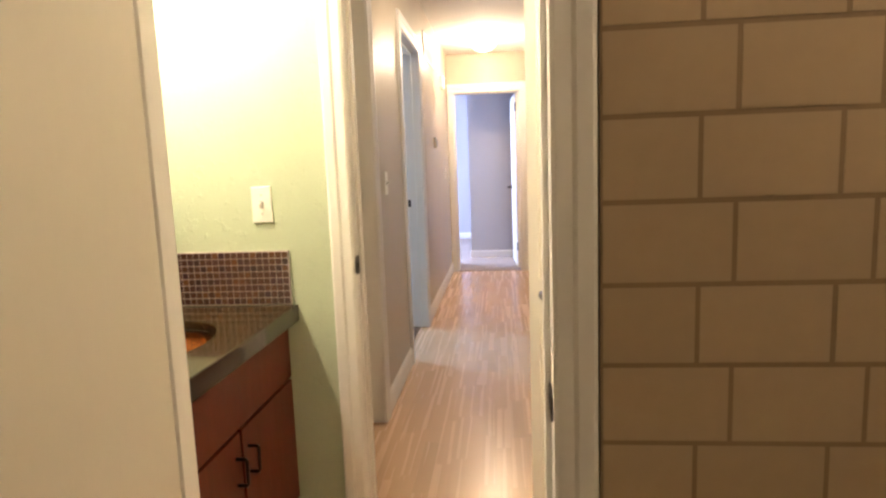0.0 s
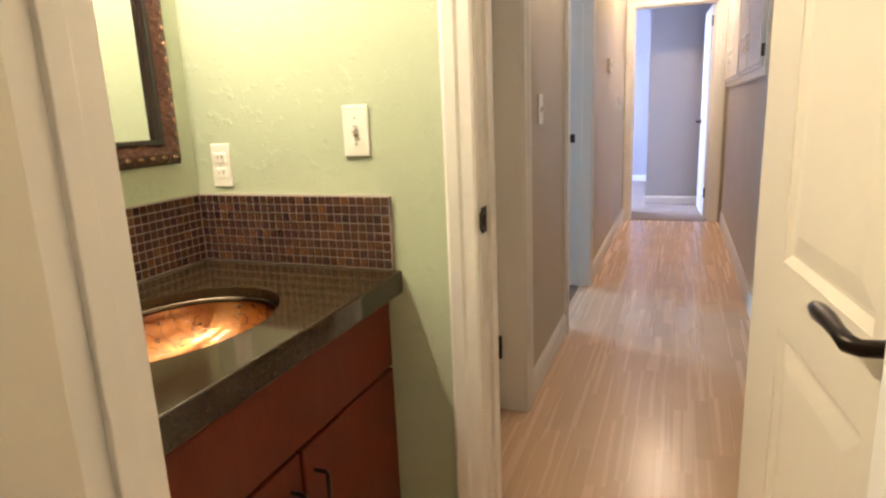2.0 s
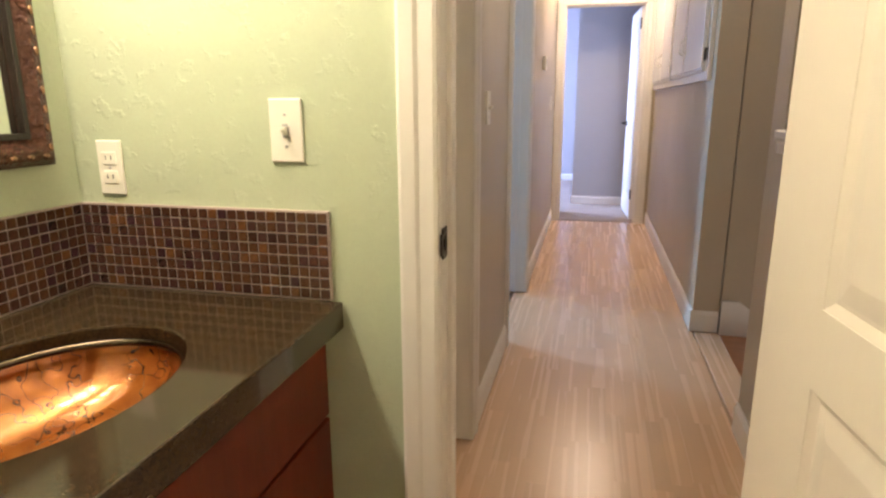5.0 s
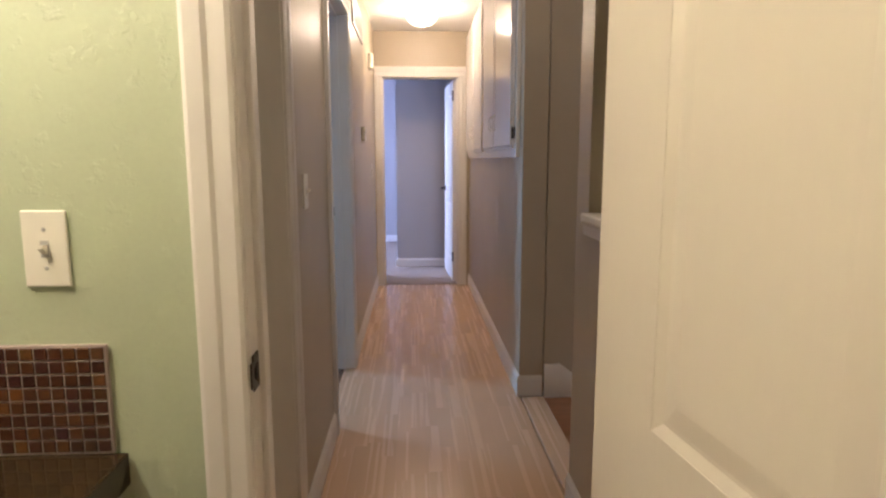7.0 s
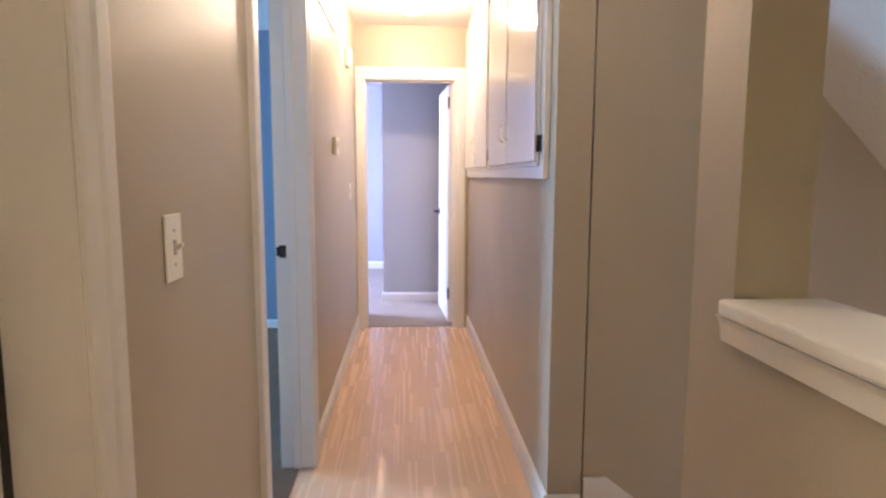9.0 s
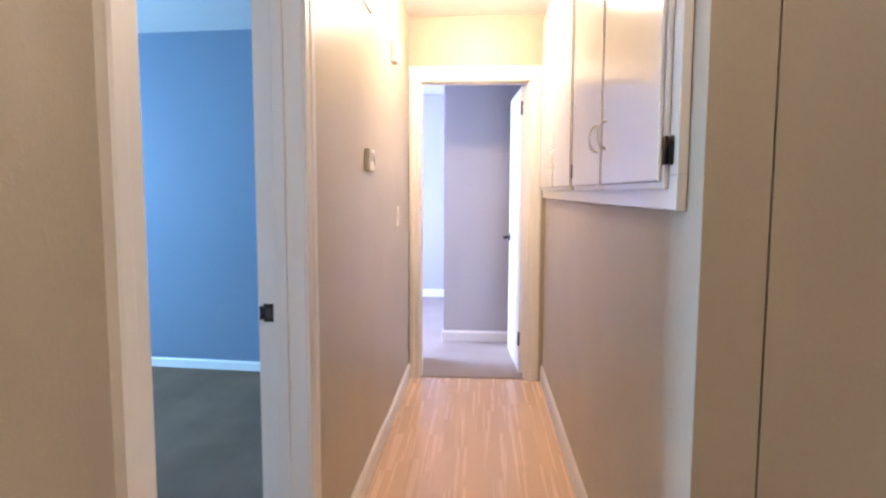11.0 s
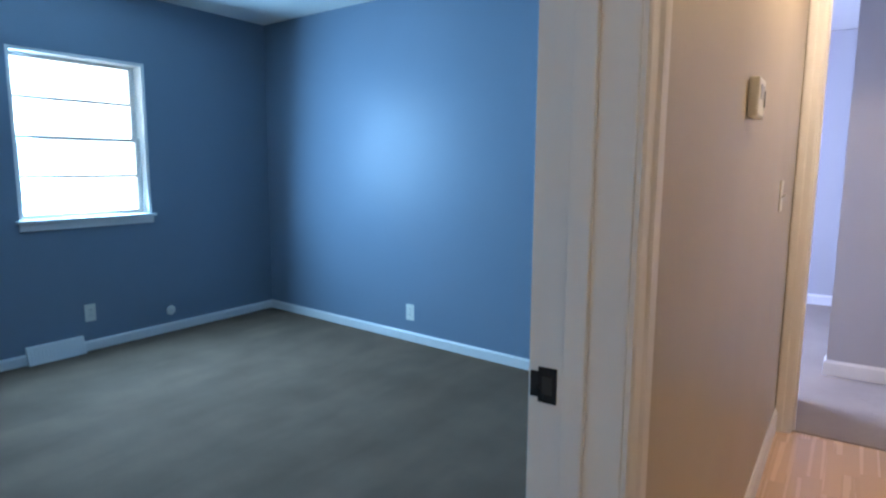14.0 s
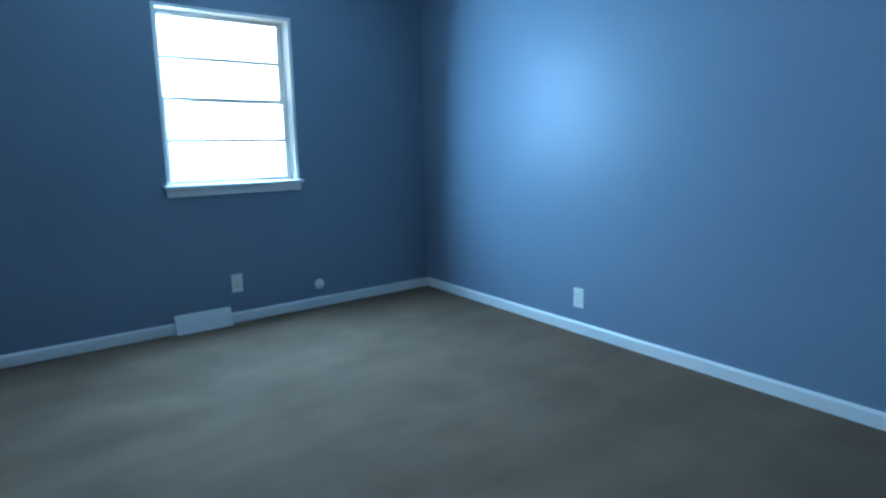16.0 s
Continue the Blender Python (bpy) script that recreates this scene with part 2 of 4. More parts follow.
def sink_material():
    """Amber art glass with dark branching veins over a copper glow of foil."""
    m = material("amber_glass", (0.60, 0.205, 0.035), 0.12, metal=0.55, vary=0.5, scale=9, grain=30, bump=0.1, second=(0.22, 0.045, 0.010))
    n, l = m.node_tree.nodes, m.node_tree.links
    b = n["Principled BSDF"]
    b.inputs["Coat Weight"].default_value, b.inputs["Coat Roughness"].default_value = 1.0, 0.03
    src = b.inputs["Base Color"].links[0].from_socket
    tc = n.new("ShaderNodeTexCoord")
    wob = n.new("ShaderNodeTexNoise")
    wob.inputs["Scale"].default_value = 13
    l.new(tc.outputs["Object"], wob.inputs[0])
    add = n.new("ShaderNodeVectorMath")
    add.operation = "MULTIPLY_ADD"
    add.inputs[1].default_value = (0.24, 0.24, 0.24)
    l.new(wob.outputs[1], add.inputs[0])
    l.new(tc.outputs["Object"], add.inputs[2])
    v = n.new("ShaderNodeTexVoronoi")
    v.feature = "DISTANCE_TO_EDGE"
    v.inputs["Scale"].default_value = 17
    l.new(add.outputs[0], v.inputs[0])
    mr = n.new("ShaderNodeMapRange")
    mr.inputs[1].default_value, mr.inputs[2].default_value = 0.004, 0.030
    l.new(v.outputs[0], mr.inputs[0])
    gate = n.new("ShaderNodeTexNoise")
    gate.inputs["Scale"].default_value = 10
    l.new(tc.outputs["Object"], gate.inputs[0])
    gm = n.new("ShaderNodeMapRange")
    gm.inputs[1].default_value, gm.inputs[2].default_value = 0.50, 0.56
    l.new(gate.outputs[0], gm.inputs[0])
    most = n.new("ShaderNodeMath")
    most.operation = "MAXIMUM"
    l.new(mr.outputs[0], most.inputs[0])
    l.new(gm.outputs[0], most.inputs[1])
    mix = n.new("ShaderNodeMix")
    mix.data_type = "RGBA"
    mix.inputs[6].default_value = (0.05, 0.015, 0.008, 1)
    l.new(most.outputs[0], mix.inputs[0])
    l.new(src, mix.inputs[7])
    l.new(mix.outputs[2], b.inputs["Base Color"])
    return m


AMBER = sink_material()

# ---- building helpers ----


def part(name, bm, mat, parent=None, label=""):
    me = bpy.data.meshes.new(name)
    bmesh.ops.recalc_face_normals(bm, faces=bm.faces[:])
    bm.to_mesh(me)
    bm.free()
    me.materials.append(mat)
    ob = new(name, me)
    if parent:
        ob.parent = parent
        ob.matrix_parent_inverse = parent.matrix_world.inverted() if parent.parent is None and parent.type == "EMPTY" else Matrix.Identity(4)
    if label:
        ob["label"] = label
    return ob


def base(name, place, label, category, kind="", group="", turn=0):
    e = new(name)
    e.matrix_world = pose(*place, 0, 0, turn)
    e.matrix_basis = pose(*place, 0, 0, turn)
    e.empty_display_size = 0.1
    bpy.context.view_layer.update()
    return tagged(e, label, category, group, kind)


def box(bm, x0, x1, y0, y1, z0, z1, bevel=0.0):
    r = bmesh.ops.create_cube(bm, size=1.0)
    vs = r["verts"]
    for v in vs:
        v.co = Vector(((x0 + x1) / 2 + v.co.x * (x1 - x0), (y0 + y1) / 2 + v.co.y * (y1 - y0), (z0 + z1) / 2 + v.co.z * (z1 - z0)))
    if bevel:
        es = list({e for v in vs for e in v.link_edges})
        bmesh.ops.bevel(bm, geom=es, offset=bevel, segments=2, profile=0.5, affect="EDGES")
    return bm


def boxes(rows, bevel=0.0):
    bm = bmesh.new()
    for r in rows:
        box(bm, *r, bevel)
    return bm


def structure(name, rows, mat, label, category, bevel=0.0):
    return tagged(part(name, boxes(rows, bevel), mat), label, category, "", "structure")


def tube(bm, points, radius, sides=10):
    rings = []
    pts = [Vector(p) for p in points]
    radii = radius if isinstance(radius, (list, tuple)) else [radius] * len(pts)
    up = Vector((0, 0, 1))
    for i, p in enumerate(pts):
        d = (pts[min(i + 1, len(pts) - 1)] - pts[max(i - 1, 0)]).normalized()
        a = d.cross(up)
        if a.length < 0.05:
            a = d.cross(Vector((1, 0, 0)))
        a.normalize()
        b = d.cross(a)
        rings.append([bm.verts.new(p + radii[i] * (math.cos(2 * math.pi * k / sides) * a + math.sin(2 * math.pi * k / sides) * b)) for k in range(sides)])
    for r, s in zip(rings, rings[1:]):
        for k in range(sides):
            bm.faces.new((r[k], r[(k + 1) % sides], s[(k + 1) % sides], s[k]))
    bm.faces.new(rings[0])
    bm.faces.new(rings[-1])
    for f in bm.faces:
        f.smooth = True
    return bm


def lathe(bm, profile, place=(0, 0, 0), sides=32, sx=1.0, sy=1.0):
    """Turns (radius, height) pairs about the upright through place."""
    rings = []
    c = Vector(place)
    for r, z in profile:
        if r < 1e-5:
            rings.append([bm.verts.new(c + Vector((0, 0, z)))])
        else:
            rings.append([bm.verts.new(c + Vector((sx * r * math.cos(2 * math.pi * k / sides), sy * r * math.sin(2 * math.pi * k / sides), z))) for k in range(sides)])
    for a, b in zip(rings, rings[1:]):
        for k in range(sides):
            j = (k + 1) % sides
            if len(a) == 1 and len(b) == 1:
                continue
            if len(a) == 1:
                bm.faces.new((a[0], b[j], b[k]))
            elif len(b) == 1:
                bm.faces.new((a[k], a[j], b[0]))
            else:
                bm.faces.new((a[k], a[j], b[j], b[k]))
    for f in bm.faces:
        f.smooth = True
    return bm


def extrude_profile(bm, profile, start, along, side, up):
    """Sweeps a closed (side, up) profile along a straight way."""
    s, a, d, u = Vector(start), Vector(along), Vector(side), Vector(up)
    r0 = [bm.verts.new(s + p * d + q * u) for p, q in profile]
    r1 = [bm.verts.new(s + a + p * d + q * u) for p, q in profile]
    n = len(profile)
    for k in range(n):
        bm.faces.new((r0[k], r0[(k + 1) % n], r1[(k + 1) % n], r1[k]))
    bm.faces.new(r0)
    bm.faces.new(r1)
    return bm


# ---- plan ----
HL, HR = 0.433, 1.35
YA0, YA1 = 3.011, 3.131
YF = 8.062
TOP = 2.45
T = 0.12

# ---- large structure ----
# tub room, where the walk begins
MX = -0.261
D0, D1 = 2.09, 2.21
structure("wall_tub_door", [(0.33, 0.363, D0, D1, 0, TOP), (1.107, 2.30, D0, D1, 0, TOP), (0.363, 1.107, D0, D1, 2.06, TOP)], DOORPAINT, "cream painted wall round the tub room doorway", "wall")
structure("wall_tub_left", [(0.20, 0.33, -1.2, D1, 0, TOP)], DOORPAINT, "cream painted side wall of the tub room", "wall")
structure("wall_tub_back", [(0.20, 2.30, -1.32, -1.2, 0, TOP)], DOORPAINT, "cream painted back wall of the tub room", "wall")
structure("wall_tub_right", [(2.30, 2.42, -1.32, D1, 0, TOP)], DOORPAINT, "cream painted far side wall of the tub room", "wall")
structure("ceiling_tub", [(0.20, 2.42, -1.32, D1, TOP, TOP + 0.1)], CEILING, "white textured ceiling of the tub room", "ceiling")
structure("floor_tub", [(0.20, 2.42, -1.32, D0, -0.12, 0)], VINYL, "beige vinyl floor of the tub room", "floor")
# vanity room
BA0, BA1 = 0.524, 1.200
structure("wall_mirror", [(MX - 0.12, MX, D0, YA1, 0, TOP)], GREEN, "pale green textured wall behind the vanity", "wall")
structure("wall_vanity_end", [(MX, 0.33, D0, D1, 0, TOP)], GREEN, "pale green wall at the end of the vanity", "wall")
structure("wall_bath_door", [(MX, BA0, YA0, YA1, 0, TOP), (BA1, 1.60, YA0, YA1, 0, TOP), (BA0, BA1, YA0, YA1, 2.05, TOP)], GREEN, "pale green textured wall beside the bathroom doorway", "wall")
structure("wall_bath_right", [(1.48, 1.60, D1, YA0, 0, TOP)], GREEN, "pale green wall behind the open bathroom door", "wall")
structure("ceiling_bath", [(MX - 0.12, 1.60, D1, YA1, TOP, TOP + 0.1)], CEILING, "white textured bathroom ceiling", "ceiling")
# hall, left: doors C and B
C0, C1 = 3.20, 3.842
B0, B1 = 4.775, 5.612
structure("wall_hall_left", [(HL - T, HL, YA1, C0, 0, TOP), (HL - T, HL, C1, B0, 0, TOP), (HL - T, HL, B1, YF + T, 0, TOP), (HL - T, HL, C0, C1, 2.05, TOP), (HL - T, HL, B0, B1, 2.05, TOP)], GREIGE, "greige painted hall wall with two doorways", "wall")
# hall, right
P0, P1 = 3.965, 4.105
KX0, KX1 = 1.357, 1.477
S1 = 5.124
SX = 1.475
structure("wall_hall_right", [(HR, SX, S1, S1 + T, 0, TOP), (HR, HR + T, S1 + T, YF, 0, TOP)], GREIGE, "greige painted hall wall under the cabinets", "wall")
structure("wall_stair_far", [(SX + 0.007, 4.0, S1 + 0.006, S1 + T, -2.2, TOP), (HR + 0.02, SX + 0.0065, S1 + 0.03, S1 + T, -0.5, 0), (SX + 0.0005, SX + 0.0065, S1 + 0.075, S1 + T, 0, TOP)], GREIGE, "greige stairwell wall", "wall")
structure("wall_knee", [(KX0, KX1, YA1, P0, 0, 1.048), (KX0, KX1, P0, P1, 0, TOP)], GREIGE, "greige half wall and post beside the stairs", "wall")
structure("header_stair", [(KX0, KX1, P1, S1, 2.36, TOP)], GREIGE, "greige header over the stair opening", "wall")
structure("wall_stair_near", [(KX1, 4.0, YA1, 3.25, -2.2, TOP)], GREIGE, "greige near wall of the stairwell", "wall")
# the opening in this unseen wall is added to go with the stair fill
structure("wall_stair_end", [(4.0, 4.1, YA1, 3.8, -2.2, TOP), (4.0, 4.1, 4.8, S1 + T, -2.2, TOP), (4.0, 4.1, 3.8, 4.8, -2.2, -1.35), (4.0, 4.1, 3.8, 4.8, -0.35, TOP)], GREIGE, "greige end wall at the foot of the stairs", "wall")
bm = bmesh.new()
extrude_profile(bm, [(0, 0), (2.52, -2.54), (2.52, -2.44), (0.0, 0.05)], (KX1 + 0.002, 3.25, TOP - 0.09), (0, S1 + 0.006 - 3.25, 0), (1, 0, 0), (0, 0, 1))
tagged(part("ceiling_stair", bm, CEILING), "white sloping ceiling over the stairs", "ceiling", "", "structure")
structure("ceiling_hall", [(HL - T, 1.48, YA1, YF + T, TOP, TOP + 0.1)], CEILING, "white textured hall ceiling", "ceiling")
# far end
E0, E1 = 0.497, 1.246
structure("wall_hall_end", [(HL, E0, YF, YF + T, 0, TOP), (E1, 1.48, YF, YF + T, 0, TOP), (E0, E1, YF, YF + T, 2.035, TOP)], GREIGE, "greige wall round the doorway at the hall's end", "wall")
# bedroom
BX, BY, BN = -3.529, 8.374, 4.05
W0, W1, WZ0, WZ1 = 6.456, 7.305, 0.886, 1.945
structure("wall_bed_window", [(BX - 0.16, BX, BN, W0, 0, TOP), (BX - 0.16, BX, W1, BY, 0, TOP), (BX - 0.16, BX, W0, W1, 0, WZ0), (BX - 0.16, BX, W0, W1, WZ1, TOP)], BLUEGREY, "blue-grey painted bedroom wall round the window", "wall")
BYR = 8.05
bm = bmesh.new()
extrude_profile(bm, [(BX - 0.16, BY + 0.012), (HL - T, BYR), (HL - T, BY + 0.12), (BX - 0.16, BY + 0.12)], (0, 0, 0), (0, 0, 2.40), (1, 0, 0), (0, 1, 0))
tagged(part("wall_bed_far", bm, BLUEGREY), "blue-grey satin painted bedroom wall", "wall", "", "structure")
structure("wall_bed_near", [(BX - 0.16, HL - T, BN - 0.12, BN, 0, TOP)], BLUEGREY, "blue-grey bedroom wall behind the door", "wall")
structure("wall_bed_inner", [(HL - T - 0.012, HL - T, BN, B0, 0, 2.40), (HL - T - 0.012, HL - T, B1, BYR, 0, 2.40), (HL - T - 0.012, HL - T, B0, B1, 2.05, 2.40)], BLUEGREY, "blue-grey bedroom side of the hall wall", "wall")
structure("ceiling_bed", [(BX - 0.16, HL - T, BN - 0.12, BY + 0.12, 2.40, 2.445)], CEILING, "white textured bedroom ceiling", "ceiling")
structure("floor_bed", [(BX - 0.16, HL - 0.06, BN - 0.12, BY + 0.12, -0.12, 0.004)], CARPET, "beige-grey cut pile bedroom carpet", "carpet")
# room at the end
SBX, SBY = 0.606, 9.126
FX0, FX1, FY1 = -1.70, 2.20, 11.35
structure("floor_end_room", [(HL - T + 0.001, FX1, YF + 0.03, BY + 0.12, -0.12, 0.006), (FX0, FX1, BY + 0.12, FY1, -0.12, 0.006)], CARPET_LIT, "beige-grey carpet of the room at the hall's end", "carpet")
structure("wall_end_stub", [(SBX, FX1, SBY, SBY + 0.12, 0, TOP)], ENDGREY, "grey painted closet wall facing the doorway", "wall")
structure("wall_end_back", [(FX0 - 0.12, FX1, FY1, FY1 + 0.12, 0, TOP)], ENDGREY, "grey painted back wall of the end room", "wall")
structure("wall_end_right", [(FX1, FX1 + 0.12, YF, FY1 + 0.12, 0, TOP)], ENDGREY, "grey painted side wall of the end room", "wall")
structure("wall_end_front", [(FX0 - 0.12, HL - T, BY + 0.12, BY + 0.24, 0, TOP), (1.48, FX1, YF, YF + T, 0, TOP), (HL - T, HL - 0.01, YF + T, BY + 0.24, 0, TOP)], ENDGREY, "grey painted front wall of the end room", "wall")
structure("wall_end_window", [(FX0 - 0.12, FX0, BY + 0.24, 8.85, 0, TOP), (FX0 - 0.12, FX0, 10.25, FY1, 0, TOP), (FX0 - 0.12, FX0, 8.85, 10.25, 0, 0.8), (FX0 - 0.12, FX0, 8.85, 10.25, 2.1, TOP)], ENDGREY, "grey painted window wall of the end room", "wall")
structure("ceiling_end_room", [(FX0 - 0.12, FX1 + 0.12, YF + T, FY1 + 0.12, TOP + 0.004, TOP + 0.1)], CEILING, "white textured ceiling of the end room", "ceiling")
# room behind door C, closed off
structure("wall_closet_back", [(-0.42, -0.30, YA1, BN - 0.12, 0, TOP), (-0.30, HL - T, YA1, YA1 + 0.01, 0, TOP)], GREIGE, "greige wall behind the closed hall door", "wall")
structure("ceiling_closet", [(-0.42, HL - T, YA1, BN - 0.12, TOP, TOP + 0.1)], CEILING, "white ceiling behind the closed hall door", "ceiling")
structure("floor_closet", [(-0.42, HL - 0.06, YA1, BN - 0.12, -0.12, -0.004)], VINYL, "floor behind the closed hall door", "floor")
# outside
structure("ground", [(-60, -3.6, -40, 60, -0.7, -0.6)], material("lawn", (0.06, 0.09, 0.03), 0.9, vary=0.4, scale=0.5), "green lawn outside the windows", "ground")
structure("backdrop", [(-7.6, -7.5, 2.0, 14.0, -0.6, 6.0)], OUTSIDE, "bright overexposed daylight outside the windows", "backdrop")


# ---- trim ----
CAS = 0.085


def casing_profile(w=CAS, t=0.018):
    """Colonial casing: thin at the opening, with a step and a rounded outer bead."""
    return [(0, 0), (0, t * 0.55), (w * 0.10, t * 0.72), (w * 0.45, t * 0.72), (w * 0.55, t * 0.95), (w * 0.88, t), (w * 0.97, t * 0.85), (w, 0)]


def casing(name, axis, at, face, lo, hi, top, label, wl=CAS, wr=CAS, wt=CAS, sides="lrt"):
    """Door casing on the wall axis=at, standing out towards face, round lo..hi."""
    bm = bmesh.new()
    out = (face, 0, 0) if axis == "x" else (0, face, 0)

    def p(v, z):
        return (at, v, z) if axis == "x" else (v, at, z)

    minus = (0, -1, 0) if axis == "x" else (-1, 0, 0)
    plus = (0, 1, 0) if axis == "x" else (1, 0, 0)
    if "l" in sides:
        extrude_profile(bm, casing_profile(wl), p(lo, 0.001), (0, 0, top - 0.001), minus, out)
    if "r" in sides:
        extrude_profile(bm, casing_profile(wr), p(hi, 0.001), (0, 0, top - 0.001), plus, out)
    if "t" in sides:
        a, b = lo - (wl if "l" in sides else 0), hi + (wr if "r" in sides else 0)
        along = (0, b - a, 0) if axis == "x" else (b - a, 0, 0)
        extrude_profile(bm, casing_profile(wt, 0.021), p(a, top), along, (0, 0, 1), out)
    return tagged(part(name, bm, TRIM), label, "door trim", "", "structure")


def jamb(name, axis, a0, a1, lo, hi, top, label, stop=None):
    """Lining boards of an opening through a wall a0..a1 thick, with door stops."""
    bm = bmesh.new()
    t = 0.012

    def b(u0, u1, v0, v1, z0, z1):
        if axis == "x":
            box(bm, u0, u1, v0, v1, z0, z1, 0.002)
        else:
            box(bm, v0, v1, u0, u1, z0, z1, 0.002)

    b(a0 - 0.003, a1 + 0.003, lo, lo + t, 0.002, top)
    b(a0 - 0.003, a1 + 0.003, hi - t, hi, 0.002, top)
    b(a0 - 0.003, a1 + 0.003, lo + t, hi - t, top - t, top)
    if stop:
        s0, s1 = stop
        b(s0, s1, lo + t, lo + t + 0.011, 0.002, top - t)
        b(s0, s1, hi - t - 0.011, hi - t, 0.002, top - t)
        b(s0, s1, lo + t + 0.011, hi - t - 0.011, top - t - 0.011, top - t)
    return tagged(part(name, bm, TRIM), label, "door frame", "", "structure")


jamb("jamb_tub", "y", D0, D1, 0.363, 1.107, 2.06, "cream painted door frame of the tub room", (D0 + 0.05, D0 + 0.08))
casing("casing_tub", "y", D0, -1, 0.375, 1.095, 2.048, "cream painted casing on the tub room side", wr=0.075, sides="rt")
jamb("jamb_bath", "y", YA0, YA1, BA0, BA1, 2.05, "cream painted bathroom door frame", (YA0 + 0.045, YA0 + 0.078))
casing("casing_bath", "y", YA0, -1, BA0 + 0.008, BA1 - 0.008, 2.04, "cream painted moulded bathroom door casing", wl=0.076, sides="lt")
jamb("jamb_closet", "x", HL - T, HL, C0, C1, 2.05, "white painted frame of the closed hall door")
casing("casing_closet", "x", HL, 1, C0 + 0.008, C1 - 0.008, 2.042, "white painted moulded casing of the closed hall door", wl=0.07)
jamb("jamb_bed", "x", HL - T - 0.012, HL, B0, B1, 2.05, "white painted bedroom door frame", (HL - 0.080, HL - 0.048))
casing("casing_bed", "x", HL, 1, B0 + 0.008, B1 - 0.008, 2.042, "white painted moulded bedroom door casing")
casing("casing_bed_inside", "x", HL - T - 0.012, -1, B0 + 0.008, B1 - 0.008, 2.042, "white painted casing on the bedroom side", sides="lt")
jamb("jamb_end", "y", YF, YF + T, E0, E1, 2.035, "white painted frame of the end doorway", (YF + 0.03, YF + 0.065))
casing("casing_end", "y", YF, -1, E0 + 0.006, E1 - 0.006, 2.028, "white painted casing of the end doorway", wl=0.068, wr=0.084, wt=0.098)


def baseboard(name, rows, label, h=0.095, t=0.013):
    """rows: (x0, y0, x1, y1, side) with side the way into the room."""
    bm = bmesh.new()
    prof = [(0, 0), (t, 0), (t, h * 0.82), (t * 0.55, h * 0.93), (t * 0.35, h), (0, h)]
    for x0, y0, x1, y1, sx, sy in rows:
        extrude_profile(bm, prof, (x0, y0, 0.005), (x1 - x0, y1 - y0, 0), (sx, sy, 0), (0, 0, 1))
    return tagged(part(name, bm, TRIM), label, "baseboard", "", "structure")


baseboard("baseboard_hall", [(HL, C1 + 0.078, HL, B0 - 0.078, 1, 0), (HL, B1 + 0.078, HL, YF, 1, 0), (HR, S1, HR, YF, -1, 0), (KX0, YA1, KX0, P1 - 0.0, -1, 0), (HR - 0.013, S1, SX - 0.004, S1, 0, -1)], "white painted hall baseboards", 0.11)
baseboard("baseboard_bed", [(BX, BN, BX, 6.425, 1, 0), (BX, 6.768, BX, BY - 0.013, 1, 0), (BX, BY, HL - T - 0.012, BYR + 0.001, 0, -1), (HL - T - 0.012, B1 + 0.085, HL - T - 0.012, BYR - 0.013, -1, 0)], "white painted bedroom baseboards", 0.068)
baseboard("baseboard_end_room", [(SBX, SBY, FX1, SBY, 0, -1), (SBX, SBY - 0.013, SBX, SBY + 0.12, -1, 0), (FX0, FY1, FX1, FY1, 0, -1)], "white painted baseboards of the end room")
bm = bmesh.new()
extrude_profile(bm, [(0, -0.21), (0, 0.170), (0.004, 0.175), (0.085, 0.175), (0.42, -0.085), (2.3, -1.70), (2.3, -2.03)], (SX + 0.0065, S1 + 0.0055, 0), (0, -0.016, 0), (1, 0, 0), (0, 0, 1))
tagged(part("trim_stair_skirt", bm, TRIM), "white painted sloping stair skirt board", "stair trim", "", "structure")

# half wall cap
cap = base("ledge_cap", (1.417, 3.5, 1.048), "white painted wooden cap on the half wall", "ledge")
part("cap_board", boxes([(KX0 - 0.028, KX1 + 0.028, YA1 + 0.004, P0 - 0.002, 1.051, 1.078)], 0.006), TRIM, cap)
bm = bmesh.new()
extrude_profile(bm, [(0, 0), (0.012, 0), (0.016, 0.030), (0.024, 0.042), (0, 0.042)], (KX0, YA1 + 0.004, 1.008), (0, P0 - YA1 + 0.006, 0), (-1, 0, 0), (0, 0, 1))
part("apron_moulding", bm, TRIM, cap)

# ---- stairs ----
stairs = base("staircase", (1.49, 4.6, -0.18), "reddish brown wooden stairs going down", "stairs", "structure")
for k in range(9):
    x = KX1 + 0.23 * k + (0.10 if k else 0.0)
    w = 0.23 if k else 0.33
    part("tread", boxes([(x - (0.02 if k else -0.004), x + w, P1 - 0.8, S1 - 0.011, -0.19 * k - 0.035, -0.19 * k - 0.004)], 0.006), STAIRWOOD, stairs)
    part("riser", boxes([(x + w - 0.012, x + w, P1 - 0.8, S1 - 0.012, -0.19 * (k + 1) - 0.003, -0.19 * k - 0.036)]), STAIRWOOD, stairs)
structure("floor_stair_foot", [(KX0, 4.0, YA1, S1 + T, -2.3, -2.2)], STAIRWOOD, "wooden floor at the foot of the stairs", "floor")
structure("trim_stair_nosing", [(KX0 + 0.005, KX1 + 0.002, P1 + 0.002, S1 - 0.02, -0.03, 0.006)], LAMINATE, "laminate nosing at the top of the stairs", "stair trim", 0.004)


